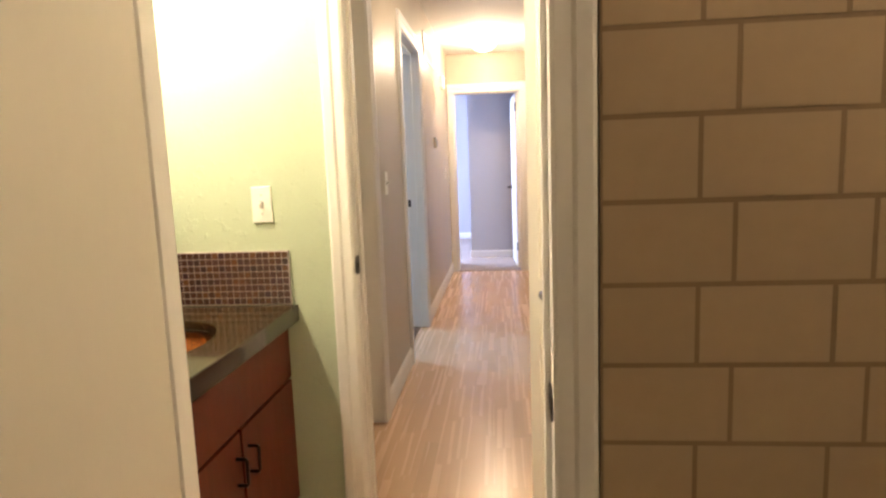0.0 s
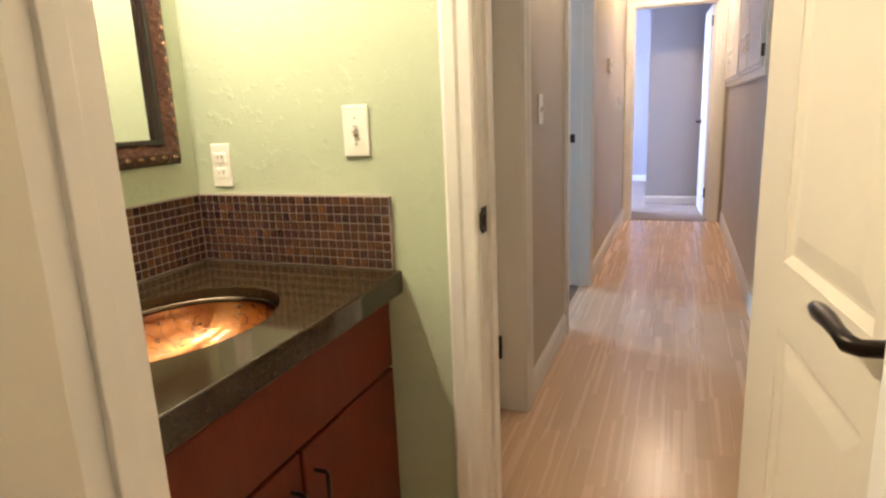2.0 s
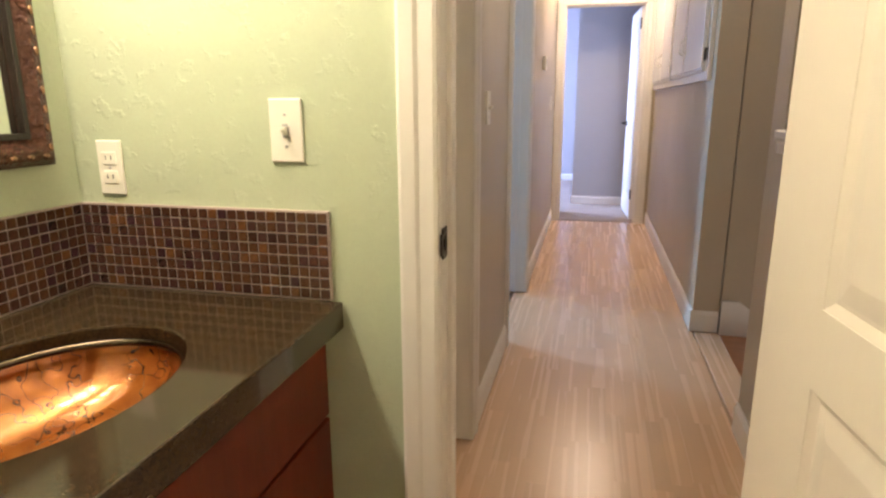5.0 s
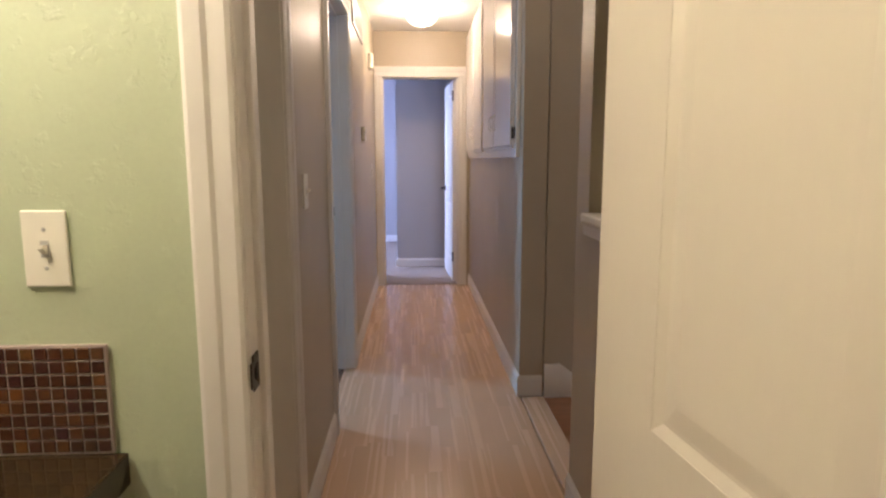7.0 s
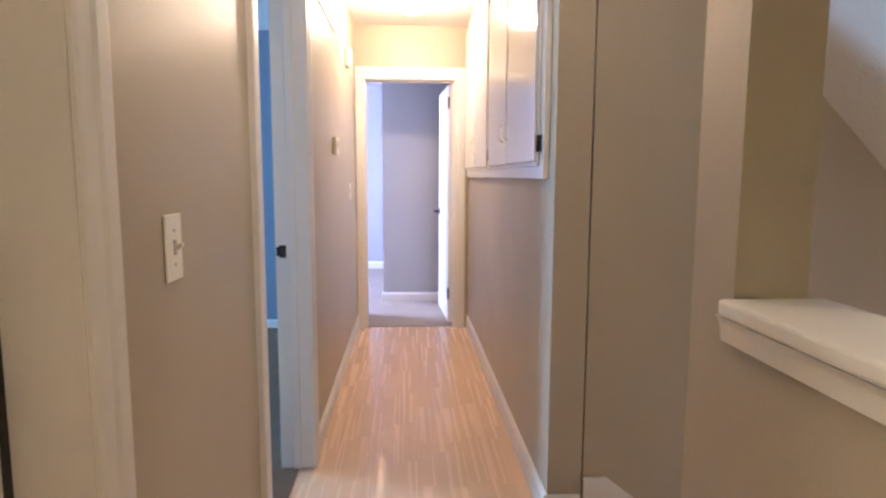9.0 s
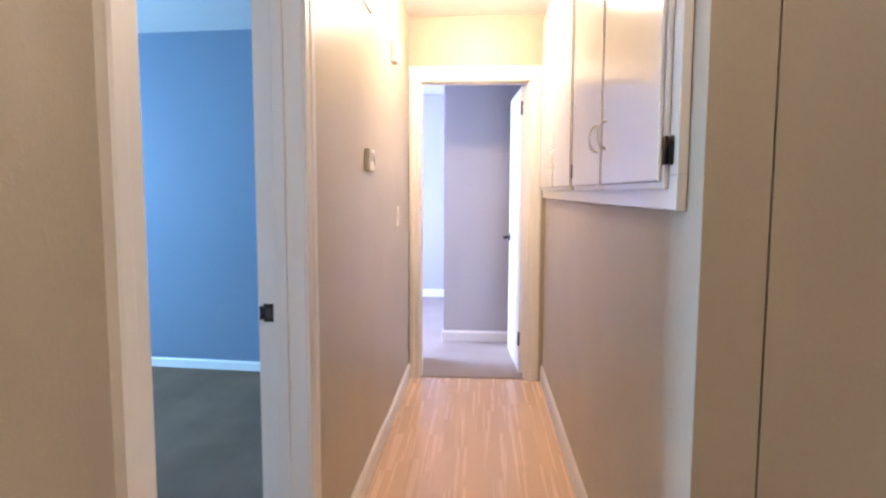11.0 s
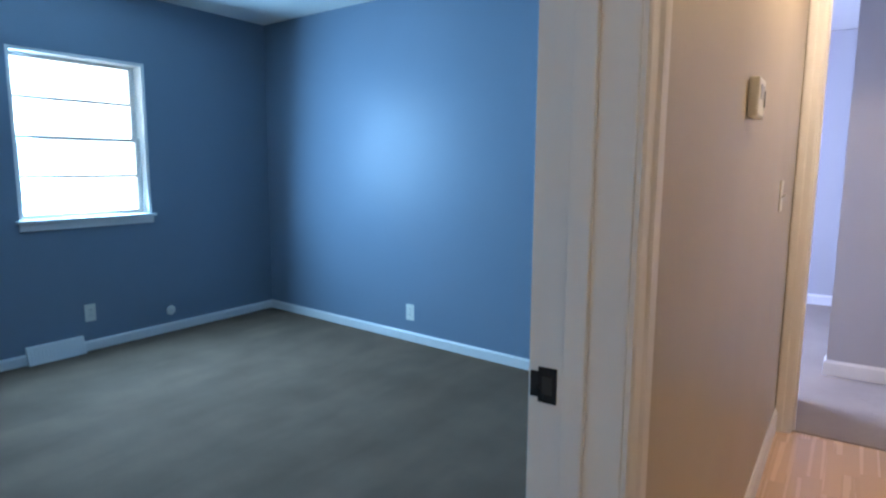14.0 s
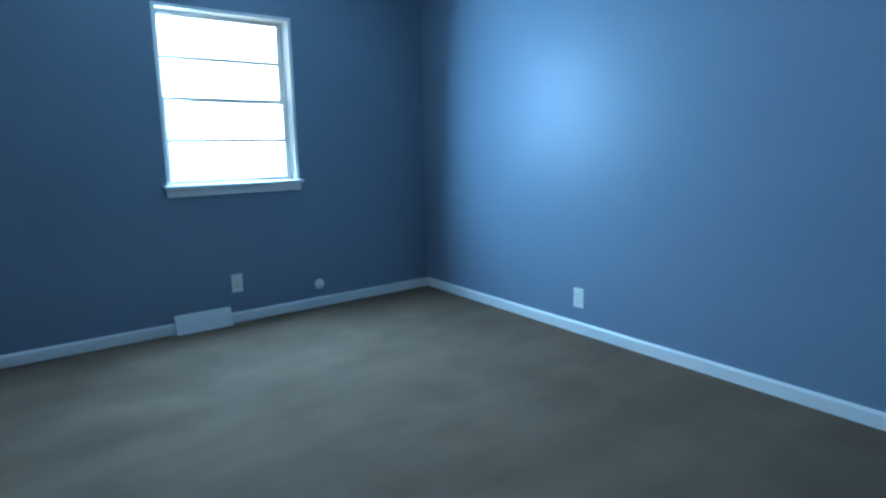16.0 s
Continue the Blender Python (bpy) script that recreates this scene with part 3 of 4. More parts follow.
# ---- doors ----
def panel_leaf(door, w, h, t, mat, layout, label=""):
    """A leaf from (0,0,0): width along x, thickness along y, with sunk and raised panels.
    layout: (x0, x1, z0, z1) of each panel."""
    xs = sorted({0, w, *[v for a in layout for v in a[:2]]})
    zs = sorted({0, h, *[v for a in layout for v in a[2:]]})
    bm = bmesh.new()
    for a, b in zip(xs, xs[1:]):
        for c, d in zip(zs, zs[1:]):
            if not any(p[0] <= a and b <= p[1] and p[2] <= c and d <= p[3] for p in layout):
                box(bm, a, b, 0, t, c, d)
    bmesh.ops.remove_doubles(bm, verts=bm.verts[:], dist=0.0003)
    dup = {}
    for f in bm.faces:
        key = tuple(round(v, 4) for v in f.calc_center_median())
        dup.setdefault(key, []).append(f)
    bmesh.ops.delete(bm, geom=[f for fs in dup.values() if len(fs) > 1 for f in fs], context="FACES")
    leaf = part("leaf", bm, mat, door, label)
    leaf.matrix_parent_inverse = Matrix.Identity(4)
    for x0, x1, z0, z1 in layout:
        bm = bmesh.new()
        for y, s in ((0, 1), (t, -1)):
            steps = [(0.0, 0.001), (0.014, 0.009), (0.020, 0.009), (0.052, 0.003)]
            rings = []
            for inset, depth in steps:
                rings.append([bm.verts.new((x, y + s * depth, z)) for x, z in ((x0 + inset, z0 + inset), (x1 - inset, z0 + inset), (x1 - inset, z1 - inset), (x0 + inset, z1 - inset))])
            for a, b in zip(rings, rings[1:]):
                for k in range(4):
                    bm.faces.new((a[k], a[(k + 1) % 4], b[(k + 1) % 4], b[k]))
            bm.faces.new(rings[-1])
        p = part("panel", bm, mat, door)
        p.matrix_parent_inverse = Matrix.Identity(4)
    return leaf


def local(ob):
    ob.matrix_parent_inverse = Matrix.Identity(4)
    return ob


def lever(door, x, z, y, side, point):
    """A dark lever handle; side: the way out from the leaf; point: the way the lever points along x."""
    h = local(part("door_handle", tube(bmesh.new(), [(x, y + side * 0.012, z), (x, y + side * 0.045, z), (x + point * 0.012, y + side * 0.052, z), (x + point * 0.035, y + side * 0.053, z + 0.003), (x + point * 0.07, y + side * 0.052, z + 0.005), (x + point * 0.10, y + side * 0.050, z + 0.002), (x + point * 0.122, y + side * 0.048, z + 0.001), (x + point * 0.128, y + side * 0.048, z)], [0.010, 0.009, 0.010, 0.0085, 0.010, 0.011, 0.009, 0.003], 12), BRONZE, door, "dark bronze lever handle"))
    bm = lathe(bmesh.new(), [(0, 0.014), (0.018, 0.013), (0.028, 0.009), (0.032, 0.0), (0.0, 0.0)], sides=24)
    bmesh.ops.transform(bm, matrix=Matrix.Translation((x, y, z)) @ Matrix.Rotation(radians(-90 * side), 4, "X"), verts=bm.verts[:])
    local(part("rosette", bm, BRONZE, door, "dark bronze rosette"))


def hinge(door, x, y, z, wx=0.012, wy=0.03):
    bm = boxes([(x - wx / 2, x + wx / 2, y - wy / 2, y + wy / 2, z - 0.045, z + 0.045)], 0.0015)
    tube(bm, [(x, y, z - 0.048), (x, y, z + 0.048)], 0.0065, 8)
    return local(part("hinge", bm, BRONZE, door, "dark bronze hinge"))


def two_panels(w):
    return [(0.115, w - 0.115, 0.20, 0.80), (0.115, w - 0.115, 0.945, 1.88)]


# bathroom door, opened against the wall: its leaf starts at the hinge and runs back along -y
W_A = 0.675
door1 = base("door_1", (1.130, YA0 - 0.012, 0.012), "cream painted two-panel bathroom door standing open", "door", "structure", turn=-83.5)
panel_leaf(door1, W_A, 2.02, 0.035, DOORPAINT, [(0.185, W_A - 0.14, 0.20, 0.757), (0.185, W_A - 0.14, 0.874, 1.88)])
for ob in list(door1.children):
    ob.matrix_parent_inverse = Matrix.Translation((0, -0.035, 0))
lever(door1, W_A - 0.050, 0.895, -0.035, -1, -1)
hinge(door1, 0.0, 0.003, 0.25)
hinge(door1, 0.0, 0.003, 1.75)
local(part("latch_plate", boxes([(W_A - 0.0005, W_A + 0.0015, -0.030, -0.006, 0.85, 0.91)]), BRONZE, door1, "dark latch plate"))

# tub room door, flush, opened back towards the room
door2 = base("door_2", (0.381, D0 - 0.008, 0.012), "cream painted flush tub room door standing open", "door", "structure", turn=-90)
local(part("leaf", boxes([(0, 0.74, -0.002, 0.033, 0, 2.02)], 0.003), DOORPAINT, door2))
hinge(door2, -0.004, 0.036, 0.25)
hinge(door2, -0.004, 0.036, 1.75)

# closed hall door
door3 = base("door_3", (HL - 0.103, C1 - 0.027, 0.012), "white painted panelled hall door nearly closed", "door", "structure", turn=-90)
panel_leaf(door3, 0.60, 2.01, 0.035, TRIM, two_panels(0.60))
for ob in list(door3.children):
    ob.matrix_parent_inverse = Matrix.Translation((0, -0.035, 0))
hinge(door3, -0.005, 0.004, 0.25)
hinge(door3, -0.005, 0.004, 1.72)
# near-black strip imitates the shade in the gap at the hinge side
local(part("seal", boxes([(-0.014, -0.001, -0.006, 0.004, 0.0, 2.0)], 0.001), DARK, door3, "dark strip standing for the shade in the door gap"))

# end room door, opened into that room
W_E = 0.718
door4 = base("door_4", (E1 - 0.016, YF + T + 0.004, 0.016), "white painted panelled door standing open into the end room", "door", "structure", turn=93.5)
panel_leaf(door4, W_E, 2.0, 0.035, TRIM, two_panels(W_E))
lever(door4, W_E - 0.065, 0.92, 0.035, 1, -1)
hinge(door4, -0.004, 0.037, 0.25, 0.03, 0.012)
hinge(door4, -0.004, 0.037, 1.85, 0.03, 0.012)

# bedroom door, swung open against the near wall
door5 = base("door_5", (HL - T - 0.016, B0 + 0.014, 0.016), "white painted panelled bedroom door standing open", "door", "structure", turn=186)
panel_leaf(door5, 0.86, 2.0, 0.035, TRIM, two_panels(0.86))
lever(door5, 0.795, 0.92, 0.0, -1, -1)


def strike(name, axis, x, y, z, face, label):
    """A strike plate with its hole, let into a jamb."""
    s = base(name, (x, y, z), label, "strike plate", "", "strike plates on the door frames")
    if axis == "y":
        rows = [(x - 0.014, x + 0.014, y, y + face * 0.003, z - 0.026, z + 0.026)]
        hole = [(x - 0.007, x + 0.008, y + face * 0.003, y + face * 0.0045, z - 0.013, z + 0.013)]
    else:
        rows = [(x, x + face * 0.003, y - 0.017, y + 0.017, z - 0.030, z + 0.030)]
        hole = [(x + face * 0.003, x + face * 0.0045, y - 0.007, y + 0.008, z - 0.013, z + 0.013)]
    part("plate", boxes([tuple(sorted(r[0:2])) + tuple(sorted(r[2:4])) + r[4:] for r in rows], 0.0008), BRONZE, s)
    if axis == "y":
        lip = boxes([(x - 0.026, x - 0.0125, *sorted((y + face * 0.0008, y + face * 0.0036)), z - 0.019, z + 0.019)], 0.001)
    else:
        lip = boxes([(*sorted((x + face * 0.0008, x + face * 0.0036)), y - 0.032, y - 0.0155, z - 0.021, z + 0.021)], 0.001)
    part("lip", lip, BRONZE, s)
    part("latch_hole", boxes([tuple(sorted(r[0:2])) + tuple(sorted(r[2:4])) + r[4:] for r in hole]), DARK, s)
    return s


strike("strike_plate", "x", BA0 + 0.012, YA0 + 0.019, 0.902, 1, "dark bronze strike plate on the bathroom door frame")
strike("strike_plate", "y", 0.328, B1 - 0.012, 0.952, -1, "dark bronze strike plate on the bedroom door frame")
strike("strike_plate", "x", 1.095, D0 + 0.035, 0.79, -1, "dark bronze strike plate on the tub room door frame")


# ---- wall plates ----
def wall_plate(name, place, out, label, category, kind_of, w=0.072, h=0.117):
    """A cover plate at place on a wall whose way out is +x, -x, +y or -y; built facing -y and turned."""
    turn = {"-y": 0, "+x": 90, "+y": 180, "-x": -90}[out]
    p = base(name, place, label, category, "", category + " covers", turn)
    local(part("plate", boxes([(-w / 2, w / 2, -0.006, 0.0, -h / 2, h / 2)], 0.0025), PLATE, p))
    if kind_of == "toggle":
        bm = boxes([(-0.006, 0.006, -0.0075, -0.004, -0.013, 0.013)])
        local(part("toggle_slot", bm, GREYPLASTIC, p))
        bm = bmesh.new()
        extrude_profile(bm, [(-0.006, -0.009), (-0.020, 0.002), (-0.020, 0.008), (-0.006, 0.006)], (-0.0045, 0, 0), (0.009, 0, 0), (0, 1, 0), (0, 0, 1))
        local(part("toggle", bm, PLATE, p))
    if kind_of == "outlet":
        for dz in (-0.0195, 0.0195):
            o = local(part("receptacle", boxes([(-0.0165, 0.0165, -0.0085, -0.004, dz - 0.0135, dz + 0.0135)], 0.002), PLATE, p))
            for dx in (-0.0065, 0.0065):
                s = part("slot", boxes([(dx - 0.0011, dx + 0.0011, -0.0092, -0.008, dz - 0.003, dz + 0.006)]), DARK, o)
                local(s)
    for dz in ((-0.030, 0.030) if kind_of == "toggle" else (0.0,) if kind_of == "outlet" else ()):
        bm = lathe(bmesh.new(), [(0, 0.0012), (0.003, 0.0008), (0.0033, 0)], sides=10)
        bmesh.ops.transform(bm, matrix=Matrix.Translation((0, -0.006, dz)) @ Matrix.Rotation(radians(90), 4, "X"), verts=bm.verts[:])
        local(part("screw", bm, GREYPLASTIC, p))
    return p


wall_plate("light_switch", (0.234, YA0, 1.111), "-y", "ivory toggle light switch on the green wall", "light switch", "toggle", 0.068, 0.119)
wall_plate("power_outlet", (-0.171, YA0, 1.033), "-y", "ivory power outlet above the mosaic splashback", "power outlet", "outlet", 0.060, 0.112)
wall_plate("light_switch", (HL, 4.134, 1.141), "+x", "white toggle light switch on the hall wall", "light switch", "toggle")
wall_plate("light_switch", (HL, 7.472, 1.153), "+x", "white toggle light switch near the end doorway", "light switch", "toggle")
wall_plate("power_outlet", (BX, 6.827, 0.262), "+x", "white power outlet under the bedroom window", "power outlet", "outlet")
wall_plate("power_outlet", (-1.90, BY - 0.0840 * 1.629, 0.215), "-y", "white power outlet on the bedroom wall", "power outlet", "outlet")

coax = base("cable_outlet", (BX, 7.409, 0.165), "round white cable outlet on the bedroom wall", "cable outlet", turn=90)
bm = lathe(bmesh.new(), [(0, 0.008), (0.030, 0.007), (0.037, 0.0), (0, 0)], sides=24)
bmesh.ops.transform(bm, matrix=Matrix.Rotation(radians(90), 4, "X"), verts=bm.verts[:])
local(part("plate", bm, PLATE, coax))
local(part("connector", tube(bmesh.new(), [(0, -0.006, 0), (0, -0.016, 0)], 0.005, 10), NICKEL, coax))

# thermostat
thermo = base("thermostat", (HL, 6.554, 1.43), "small white wall thermostat with a grey display", "thermostat", turn=90)
local(part("body", boxes([(-0.058, 0.058, -0.024, 0, -0.048, 0.048)], 0.006), PLATE, thermo))
local(part("display", boxes([(-0.035, 0.030, -0.0255, -0.0235, -0.004, 0.030)]), GREYPLASTIC, thermo))
local(part("button", boxes([(0.036, 0.048, -0.027, -0.0235, -0.02, 0.02)], 0.001), GREYPLASTIC, thermo))

# door chime high on the wall
chime = base("door_chime", (HL, 7.30, 2.05), "white door chime box high on the hall wall", "door chime", turn=90)
local(part("cover", boxes([(-0.05, 0.05, -0.042, 0, -0.062, 0.062)], 0.012), PLATE, chime))

# return air grille high on the hall wall
grille = base("return_grille", (HL, 6.30, 2.17), "greige painted return air grille high on the hall wall", "air grille", turn=90)
bm = boxes([(-0.36, 0.36, -0.010, 0, -0.10, -0.075), (-0.36, 0.36, -0.010, 0, 0.075, 0.10), (-0.36, -0.335, -0.010, 0, -0.075, 0.075), (0.335, 0.36, -0.010, 0, -0.075, 0.075)], 0.002)
local(part("frame", bm, TRIM, grille))
# dark sheet in place of the shaded duct behind the slats
local(part("backing", boxes([(-0.335, 0.335, -0.002, 0, -0.075, 0.075)]), DARK, grille))
for k in range(9):
    bm = boxes([(-0.335, 0.335, -0.0085, -0.0065, -0.010, 0.010)])
    bmesh.ops.transform(bm, matrix=Matrix.Translation((0, 0.0, -0.066 + 0.0165 * k)) @ Matrix.Rotation(radians(20), 4, "X"), verts=bm.verts[:])
    local(part("slat", bm, TRIM, grille))

# floor register in the bedroom wall
register = base("wall_register", (BX, 6.597, 0.0), "white metal heat register at the bedroom baseboard", "heat register", turn=90)
bm = bmesh.new()
extrude_profile(bm, [(0, 0.004), (-0.05, 0.004), (-0.045, 0.019), (-0.018, 0.112), (0, 0.117)], (-0.171, 0, 0), (0.342, 0, 0), (0, 1, 0), (0, 0, 1))
local(part("cover", bm, TRIM, register))
for k in range(15):
    x = -0.152 + 0.0218 * k
    bm = bmesh.new()
    extrude_profile(bm, [(-0.0425, 0.027), (-0.045, 0.028), (-0.0255, 0.098), (-0.023, 0.097)], (x - 0.002, 0, 0), (0.004, 0, 0), (0, 1, 0), (0, 0, 1))
    local(part("louvre", bm, TRIM, register))

# ---- hall lamp ----
lamp = base("ceiling_lamp", (0.88, 7.18, TOP), "lit frosted glass flush ceiling lamp in the hall", "ceiling lamp", "", "hall ceiling lamps")
part("canopy", lathe(bmesh.new(), [(0, 0), (0.085, 0), (0.088, -0.012), (0.06, -0.022), (0, -0.022)], (0.88, 7.18, TOP - 0.001)), NICKEL, lamp, "brushed nickel canopy")
shade = part("shade", lathe(bmesh.new(), [(0.128, -0.035), (0.130, -0.042), (0.118, -0.085), (0.085, -0.118), (0.04, -0.134), (0, -0.138)], (0.88, 7.18, TOP)), LAMPGLASS, lamp, "glowing frosted glass bowl")
shade.visible_shadow = False
part("finial", lathe(bmesh.new(), [(0, -0.160), (0.008, -0.155), (0.010, -0.145), (0.006, -0.136), (0, -0.136)], (0.88, 7.18, TOP), 12), NICKEL, lamp)

near_lamp = copy_thing(lamp, Matrix.Translation((0.88, 4.35, TOP)))
for ob in near_lamp.children:
    if ob.name.startswith("shade"):
        ob.visible_shadow = False

# ---- tub room lamp, unseen and assumed from the brightly lit door ----
tl = base("tub_ceiling_lamp", (2.05, 1.62, TOP), "assumed frosted glass ceiling lamp of the tub room, out of view", "ceiling lamp")
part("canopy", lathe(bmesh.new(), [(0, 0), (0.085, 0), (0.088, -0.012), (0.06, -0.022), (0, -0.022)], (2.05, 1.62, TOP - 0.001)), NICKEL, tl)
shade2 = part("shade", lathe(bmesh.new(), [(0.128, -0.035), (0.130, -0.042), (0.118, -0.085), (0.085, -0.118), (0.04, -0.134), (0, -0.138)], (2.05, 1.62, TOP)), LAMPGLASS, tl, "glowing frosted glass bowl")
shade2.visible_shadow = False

# ---- hall wall cabinet ----
cabinet = base("wall_cabinet", (HR, 6.6, 1.245), "white painted built-in wall cabinet with four doors", "wall cabinet")
CX = HR - 0.022
CY0, CY1, CZ0, CZ1 = 5.213, YF - 0.03, 1.258, TOP - 0.004
part("face_frame", boxes([(CX, HR - 0.001, CY0, CY1, CZ0, CZ0 + 0.075), (CX, HR - 0.001, CY0, CY1, CZ1 - 0.06, CZ1), (CX, HR - 0.001, CY0, CY0 + 0.07, CZ0 + 0.075, CZ1 - 0.06), (CX, HR - 0.001, CY1 - 0.05, CY1, CZ0 + 0.075, CZ1 - 0.06), (CX, HR - 0.001, 6.545, 6.635, CZ0 + 0.075, CZ1 - 0.06)], 0.002), GLOSSTRIM, cabinet)


def cupboard_door(y0, y1, pull_y, hinge_y):
    """A lipped slab door: a thinner rim with a rounded step all round the thicker field."""
    z0, z1 = CZ0 + 0.045, CZ1 - 0.045
    bm = boxes([(CX - 0.012, CX - 0.001, y0, y1, z0, z1)], 0.003)
    box(bm, CX - 0.021, CX - 0.0115, y0 + 0.012, y1 - 0.012, z0 + 0.016, z1 - 0.016, 0.006)
    d = part("door", bm, GLOSSTRIM, cabinet)
    zp = 1.43
    arc = [(CX - 0.020, pull_y, zp), (CX - 0.034, pull_y, zp + 0.004), (CX - 0.043, pull_y, zp + 0.018), (CX - 0.046, pull_y, zp + 0.042), (CX - 0.043, pull_y, zp + 0.066), (CX - 0.034, pull_y, zp + 0.080), (CX - 0.020, pull_y, zp + 0.084)]
    bm = tube(bmesh.new(), arc, [0.0045, 0.0036, 0.003, 0.003, 0.003, 0.0036, 0.0045], 8)
    for z in (zp, zp + 0.084):
        foot = lathe(bmesh.new(), [(0, 0.003), (0.0055, 0.0025), (0.0075, 0.0)], sides=12)
        bmesh.ops.transform(foot, matrix=Matrix.Translation((CX - 0.021, pull_y, z)) @ Matrix.Rotation(radians(-90), 4, "Y"), verts=foot.verts[:])
        me = bpy.data.meshes.new("foot")
        foot.to_mesh(me)
        foot.free()
        bm.from_mesh(me)
        bpy.data.meshes.remove(me)
    part("pull", bm, NICKEL, d, "curved brushed nickel pull")
    side = 1 if hinge_y > y0 + 0.1 else -1
    for z in (1.385, 2.26):
        bm = boxes([(CX - 0.0135, CX - 0.0125, *sorted((hinge_y - side * 0.020, hinge_y - side * 0.004)), z - 0.030, z + 0.030), (CX - 0.004, CX - 0.0008, *sorted((hinge_y, hinge_y + side * 0.022)), z - 0.030, z + 0.030)], 0.0006)
        tube(bm, [(CX - 0.010, hinge_y, z - 0.030), (CX - 0.010, hinge_y, z + 0.030)], 0.0045, 8)
        part("hinge", bm, BRONZE, d, "dark bronze hinge")
    return d


for a, b, pl, hg in ((CY0 + 0.055, 5.925, 5.855, CY0 + 0.048), (5.931, 6.555, 6.005, 6.562), (6.625, 7.27, 7.20, 6.618), (7.276, CY1 - 0.035, 7.35, CY1 - 0.028)):
    cupboard_door(a, b, pl, hg)

# ---- vanity ----
VX0, VX1 = MX, 0.322
VY0, VY1 = D1 + 0.002, YA0 - 0.002
CTOP = 0.776
SINK = (0.045, 2.565)
SA, SB = 0.183, 0.238
vanity = base("vanity_cabinet", (0.03, 2.6, 0), "cherry wood vanity cabinet with slab drawer and doors", "vanity")
part("body", boxes([(VX0 + 0.002, VX1 - 0.045, VY0, VY1, 0.09, 0.60), (VX0 + 0.002, VX1 - 0.10, VY0, VY1, 0.0, 0.09), (VX1 - 0.065, VX1 - 0.045, VY0, VY1, 0.60, CTOP - 0.058), (VX0 + 0.002, VX1 - 0.065, VY0, VY0 + 0.02, 0.60, CTOP - 0.058), (VX0 + 0.002, VX1 - 0.065, VY1 - 0.02, VY1, 0.60, CTOP - 0.058)]), CHERRY_DARK, vanity)
FXF = VX1 - 0.045
part("drawer_front", boxes([(FXF, FXF + 0.019, VY0 + 0.01, VY1 - 0.008, 0.530, CTOP - 0.066)], 0.003), CHERRY, vanity)
DM = 2.59
for a, b, hy in ((VY0 + 0.01, DM - 0.005, DM - 0.04), (DM + 0.005, VY1 - 0.008, DM + 0.04)):
    d = part("door", boxes([(FXF, FXF + 0.019, a, b, 0.10, 0.522)], 0.003), CHERRY, vanity)
    bm = tube(bmesh.new(), [(FXF + 0.019, hy, 0.385), (FXF + 0.045, hy, 0.385), (FXF + 0.048, hy, 0.39), (FXF + 0.048, hy, 0.455), (FXF + 0.045, hy, 0.46), (FXF + 0.019, hy, 0.46)], 0.005, 8)
    part("bar_pull", bm, BRONZE, d, "dark bronze bar pull")


def counter_with_hole():
    """A slab with an oval hole, made of quads between the oval and the rim."""
    bm = bmesh.new()
    n = 64
    zt, zb = CTOP, CTOP - 0.056
    ins, outs = [], []
    x0, x1, y0, y1 = VX0 + 0.001, VX1 + 0.012, VY0, VY1
    for k in range(n):
        a = 2 * math.pi * k / n
        c, s = math.cos(a), math.sin(a)
        ins.append((SINK[0] + SA * c, SINK[1] + SB * s))
        f = min([((x1 - SINK[0]) / c) if c > 1e-6 else 1e9, ((x0 - SINK[0]) / c) if c < -1e-6 else 1e9, ((y1 - SINK[1]) / s) if s > 1e-6 else 1e9, ((y0 - SINK[1]) / s) if s < -1e-6 else 1e9])
        outs.append([SINK[0] + f * c, SINK[1] + f * s])
    for cx, cy in ((x0, y0), (x0, y1), (x1, y0), (x1, y1)):
        k = min(range(n), key=lambda i: (outs[i][0] - cx) ** 2 + (outs[i][1] - cy) ** 2)
        outs[k] = [cx, cy]
    ti = [bm.verts.new((x, y, zt)) for x, y in ins]
    to = [bm.verts.new((x, y, zt)) for x, y in outs]
    bi = [bm.verts.new((x, y, zb)) for x, y in ins]
    bo = [bm.verts.new((x, y, zb)) for x, y in outs]
    for k in range(n):
        j = (k + 1) % n
        bm.faces.new((ti[k], ti[j], to[j], to[k]))
        bm.faces.new((bi[k], bo[k], bo[j], bi[j]))
        bm.faces.new((to[k], to[j], bo[j], bo[k]))
        bm.faces.new((ti[k], bi[k], bi[j], ti[j]))
    return bm


counter = tagged(part("countertop", counter_with_hole(), GRANITE), "polished dark brown speckled stone vanity countertop", "countertop")
mod = counter.modifiers.new("rounded", "BEVEL")
mod.width, mod.segments, mod.limit_method, mod.angle_limit = 0.004, 2, "ANGLE", radians(50)

sink = base("sink_bowl", (SINK[0], SINK[1], CTOP - 0.12), "amber art glass undermount sink with dark veins", "sink")
part("bowl", lathe(bmesh.new(), [(1.03, -0.006), (1.0, -0.012)] + [(math.cos(radians(a)) ** 0.8, -0.012 - 0.104 * math.sin(radians(a))) for a in range(8, 84, 6)] + [(0.12, -0.1165), (0, -0.117)], (SINK[0], SINK[1], CTOP - 0.024), 48, SA - 0.004, SB - 0.004), AMBER, sink)
part("rim", lathe(bmesh.new(), [(0.955, -0.005), (0.955, 0.002), (0.97, 0.006), (0.99, 0.006), (0.998, 0.0)], (SINK[0], SINK[1], CTOP - 0.029), 64, SA - 0.001, SB - 0.001), RIMMETAL, sink, "thin polished bronze rim")
